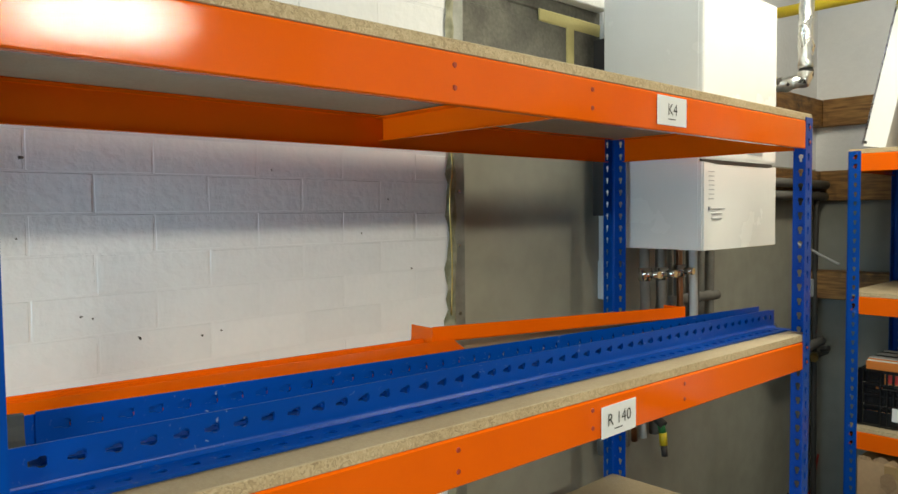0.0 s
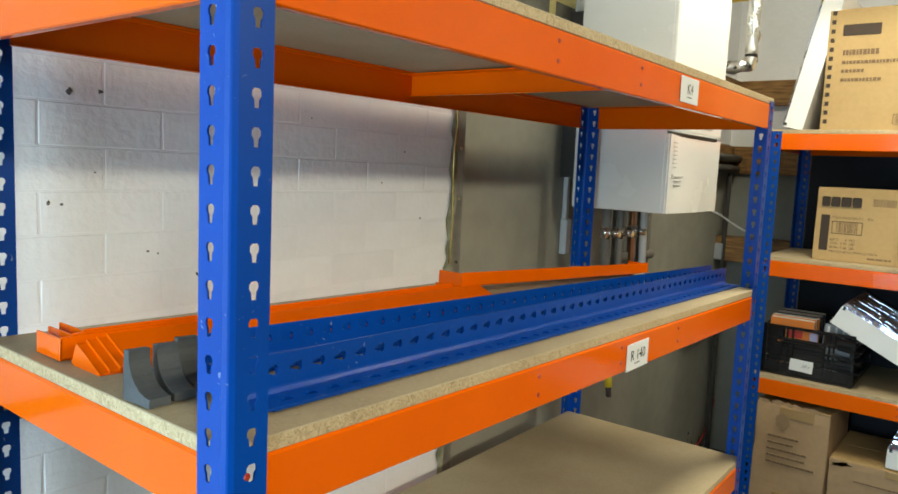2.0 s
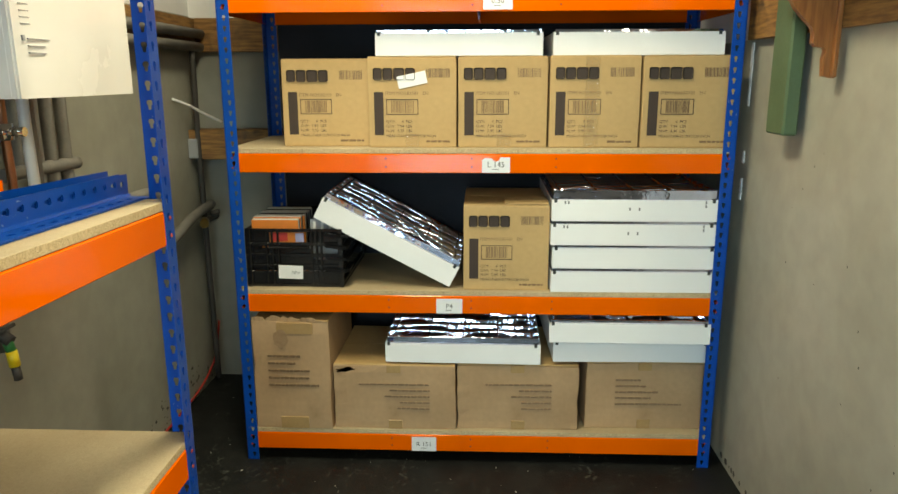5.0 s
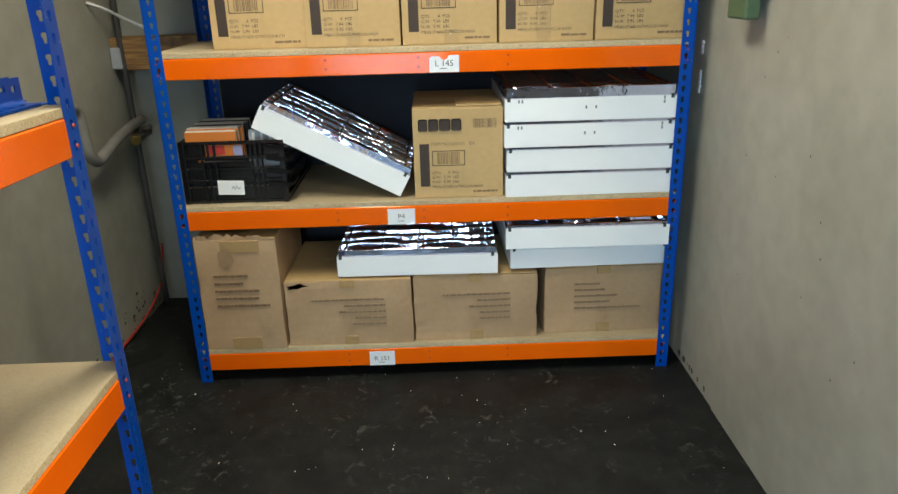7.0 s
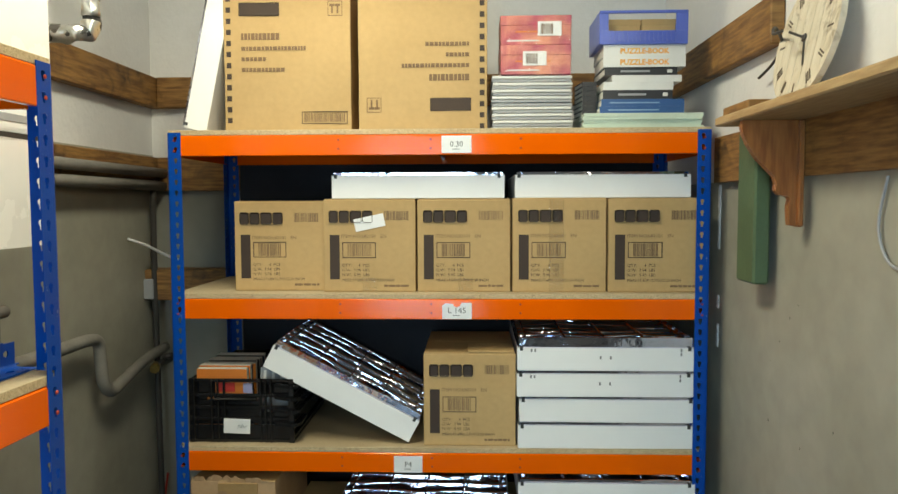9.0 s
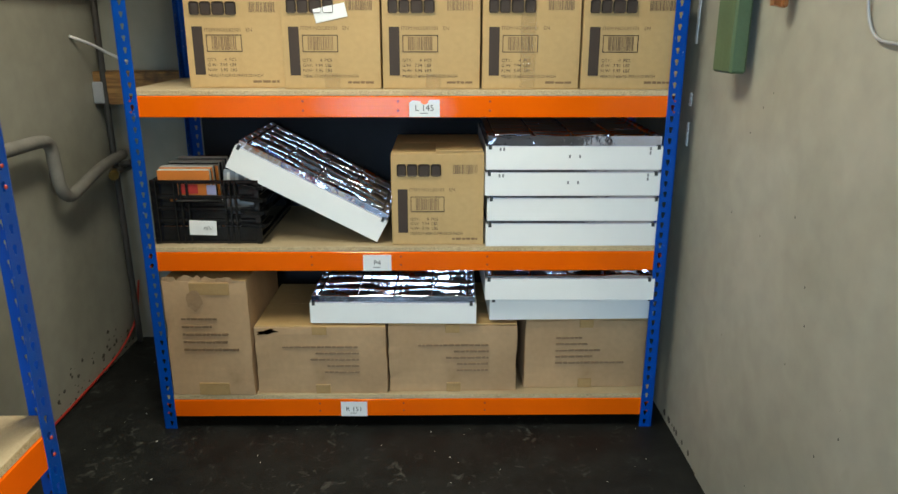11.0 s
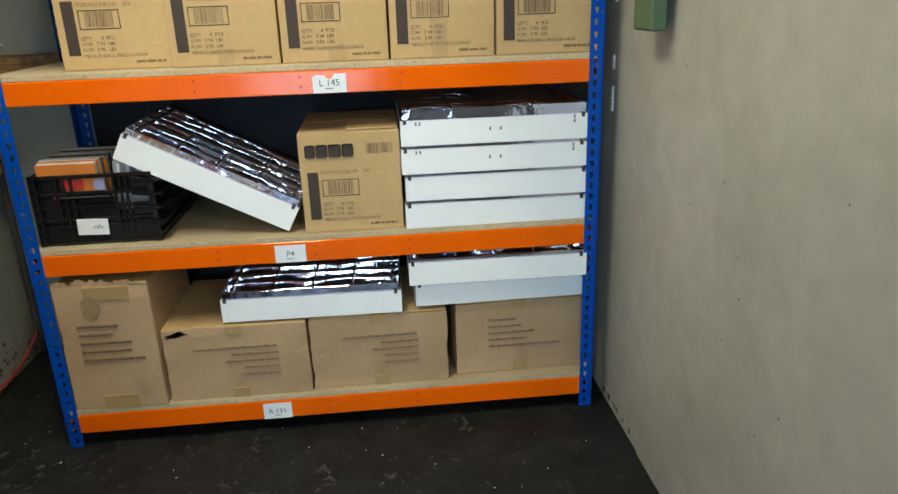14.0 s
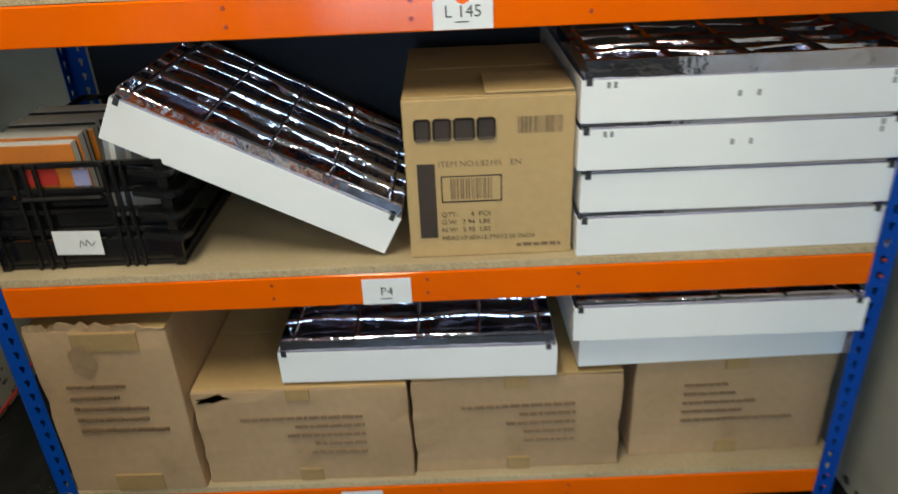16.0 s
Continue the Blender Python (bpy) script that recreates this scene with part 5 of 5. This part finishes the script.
blk = tagged(part("wood_block", boxed(2.42, 2.60, SOUTH + 0.10, SOUTH + 0.17, SHELF_Z + 0.0005, SHELF_Z + 0.024, bevel=0.003), M_TIMBER, None), "small dark wooden block on the wall shelf", "wood block")
grn = thing("green_board", pose(2.63, SOUTH + 0.024, 1.318), "dark green painted board hanging on the wall", "board")
part("board", boxed(0, 0.13, 0, 0.045, 0, 0.442, bevel=0.006), M_GREEN, grn)
part("hook", boxed(0.05, 0.07, 0.0, 0.01, 0.440, 0.457), M_DARK, grn)

# clock leaning on the wall
M_CLOCK = wood_material("cream_painted_planks", (0.62, 0.55, 0.42), (0.70, 0.64, 0.52), stretch=(16, 3, 2), rough=0.6)
add_scuffs(M_CLOCK, (0.30, 0.24, 0.16), 9.0, 26.0, 0.50, 0.66)
M_NUM = colour("brown_numerals", (0.10, 0.07, 0.045), 0.6)
CR = 0.158
ck = thing("wall_clock", pose(2.365, SOUTH + 0.08, SHELF_Z + 0.001) @ pose(0, 0, 0, 12, 0, 0), "round cream plank clock leaning on the wall shelf", "clock")
for k in range(7):
    x0, x1 = -CR + k * 2 * CR / 7 + 0.001, -CR + (k + 1) * 2 * CR / 7 - 0.001
    xs = [x0 + (x1 - x0) * i / 5 for i in range(6)]
    hi = [(x, CR + math.sqrt(max(0, CR * CR - x * x))) for x in xs]
    lo = [(x, CR - math.sqrt(max(0, CR * CR - x * x))) for x in xs[::-1]]
    bm = extrude(hi + lo, 0, 0.014, "y")
    part("plank", bm, M_CLOCK, ck)
for k in range(12):
    a = math.pi * k / 6
    for j in range(1 + (k * 5) % 3):
        q = part("numeral_bar", boxed(-0.002 + j * 0.008, 0.002 + j * 0.008, 0.0141, 0.0152, -0.014, 0.014), M_NUM, ck)
        q.matrix_basis = pose(CR * 0.78 * math.sin(a), 0, CR + CR * 0.78 * math.cos(a), 0, math.degrees(a), 0)
for a, l in ((70, 0.11), (200, 0.075)):
    h_ = part("hand", boxed(-0.003, 0.003, 0.0155, 0.0170, 0, l), M_DARK, ck)
    h_.matrix_basis = pose(0, 0, CR, 0, a, 0)
    h_.name = "clock_pointer"
part("centre_cap", boxed(-0.009, 0.009, 0.0142, 0.019, CR - 0.009, CR + 0.009, bevel=0.003), M_DARK, ck)
tagged(tube(smooth_line([(2.72, SOUTH + 0.03, 1.90), (2.62, SOUTH + 0.03, 1.925), (2.52, SOUTH + 0.05, 1.955), (2.44, SOUTH + 0.10, 1.975), (2.39, SOUTH + 0.125, 1.95), (2.34, SOUTH + 0.125, 1.945)], 6), 0.004, "black_wire", M_DARK, None, res=7), "thin black wire trailing over the clock", "wire")
tagged(tube(smooth_line([(2.10, SOUTH + 0.006, 1.60), (2.125, SOUTH + 0.008, 1.50), (2.09, SOUTH + 0.008, 1.43), (2.02, SOUTH + 0.008, 1.412), (1.93, SOUTH + 0.006, 1.42), (1.85, SOUTH + 0.006, 1.47)], 6), 0.0035, "grey_wire", M_CASEGREY, None, res=7), "thin grey wire looping on the wall", "wire")
strip = thing("wall_filler", pose(3.118, SOUTH - 0.0048, 0), "chipped white filler along a joint of the side wall", "filler", kind="structure")
rng = random.Random(17)
for z0, z1 in ((1.385, 1.605), (1.045, 1.125), (1.18, 1.225)):
    n = 12
    zs = [z0 + (z1 - z0) * i / n for i in range(n + 1)]
    near = [(rng.uniform(-0.004, 0.003), z) for z in zs]
    far = [(0.017 + rng.uniform(-0.004, 0.004), z) for z in zs[::-1]]
    part("filler_ridge", extrude(near + far, 0, 0.004, "y"), M_WHITEWALL, strip)

# small chips on the side wall, and specks of litter on the floor
rng = random.Random(21)
bm = bmesh.new()
for i in range(24):
    x, z, r = rng.uniform(1.7, 2.71), rng.uniform(0.02, 1.55), rng.uniform(0.001, 0.0045)
    vs = [bm.verts.new((x + r * rng.uniform(0.4, 1) * math.cos(1.047 * k), SOUTH + 0.0008, z + r * 1.3 * rng.uniform(0.4, 1) * math.sin(1.047 * k))) for k in range(6)]
    bm.faces.new(vs)
for i in range(10):
    x, r = rng.uniform(2.75, 3.1), rng.uniform(0.004, 0.012)
    vs = [bm.verts.new((x + r * math.cos(1.047 * k), SOUTH - 0.0042, 0.03 + r * 1.2 * math.sin(1.047 * k))) for k in range(6)]
    bm.faces.new(vs)
o = part("paint_chips", bm, M_CHIP, scene.objects["wall_south"], "small dark chips in the paint")
o["kind"] = "stuff"
bm = bmesh.new()
for i in range(260):
    x, y, r = rng.uniform(0.4, 3.7), rng.uniform(-0.82, 1.40), rng.choice((0.0012, 0.0015, 0.002, 0.0025, 0.004))
    a = rng.uniform(0, 6.28)
    top = bm.verts.new((x, y, r * 0.6))
    vs = [bm.verts.new((x + r * rng.uniform(0.6, 1.6) * math.cos(a + 1.2566 * k), y + r * rng.uniform(0.5, 1.2) * math.sin(a + 1.2566 * k), 0.0003)) for k in range(5)]
    for k in range(5):
        bm.faces.new((vs[k], vs[(k + 1) % 5], top))
o = tagged(part("litter_specks", bm, M_PAPER, None), "pale specks of litter scattered on the floor", "litter", kind="stuff")
# dents and marks on the white wall
bm = bmesh.new()
for x, z, r in ((0.205, 1.66, 0.011), (0.256, 1.665, 0.007), (0.17, 1.478, 0.007), (0.19, 1.476, 0.005), (0.245, 1.53, 0.004), (0.34, 1.39, 0.005), (0.36, 1.385, 0.004), (0.56, 1.33, 0.004), (0.60, 1.335, 0.004), (0.95, 1.52, 0.004), (1.03, 1.6, 0.005), (0.72, 1.66, 0.004), (0.44, 1.34, 0.006), (1.1, 1.43, 0.005)):
    vs = [bm.verts.new((x + 0.7 * r * rng.uniform(0.3, 1.2) * math.cos(0.7854 * k), N_WHITE - 0.0012, z + 0.7 * r * rng.uniform(0.3, 1.2) * math.sin(0.7854 * k))) for k in range(8)]
    bm.faces.new(vs)
o = part("wall_marks", bm, M_CHIP, wall_nw, "dark chips in white paint")
o["kind"] = "stuff"
structure("trim", boxed(WEST + 0.01, 0.13, N_WHITE - 0.016, N_WHITE - 0.002, 1.135, 1.160, bevel=0.002), M_TIMBER, "thin brown wooden batten on the white wall", "batten")

# ---- bricks of the white wall ----
BL, BH = 0.2125, 0.0725
rng = random.Random(2)
variants = []
for k in range(6):
    bm = bmesh.new()
    box(bm, 0.0020, BL - 0.0020, 0, 0.02, 0.0018, BH - 0.0018, bevel=0.0016, segs=2)
    for v in bm.verts:
        v.co += Vector((rng.uniform(-1, 1), rng.uniform(-0.6, 0.6), rng.uniform(-1, 1))) * 0.0008
    me = bpy.data.meshes.new("brick")
    bm.to_mesh(me)
    bm.free()
    me.materials.append(M_BLOCK)
    variants.append(me)
for r in range(25):
    z0 = 1.6435 - BH * 16 + r * BH
    x = 0.474 - BL * 6 + (BL / 2 if r % 2 else 0)
    while x < 1.22:
        if x + BL <= 1.236:
            shared("brick", variants[rng.randrange(6)], wall_nw, pose(x, N_WHITE + rng.uniform(-0.0002, 0.0006), z0))
        else:
            bm = boxed(0.004, 1.234 - x, 0, 0.02, 0.0035, BH - 0.0035, bevel=0.003)
            o = part("brick", bm, M_BLOCK, wall_nw)
            o.matrix_basis = pose(x, N_WHITE, z0)
        x += BL
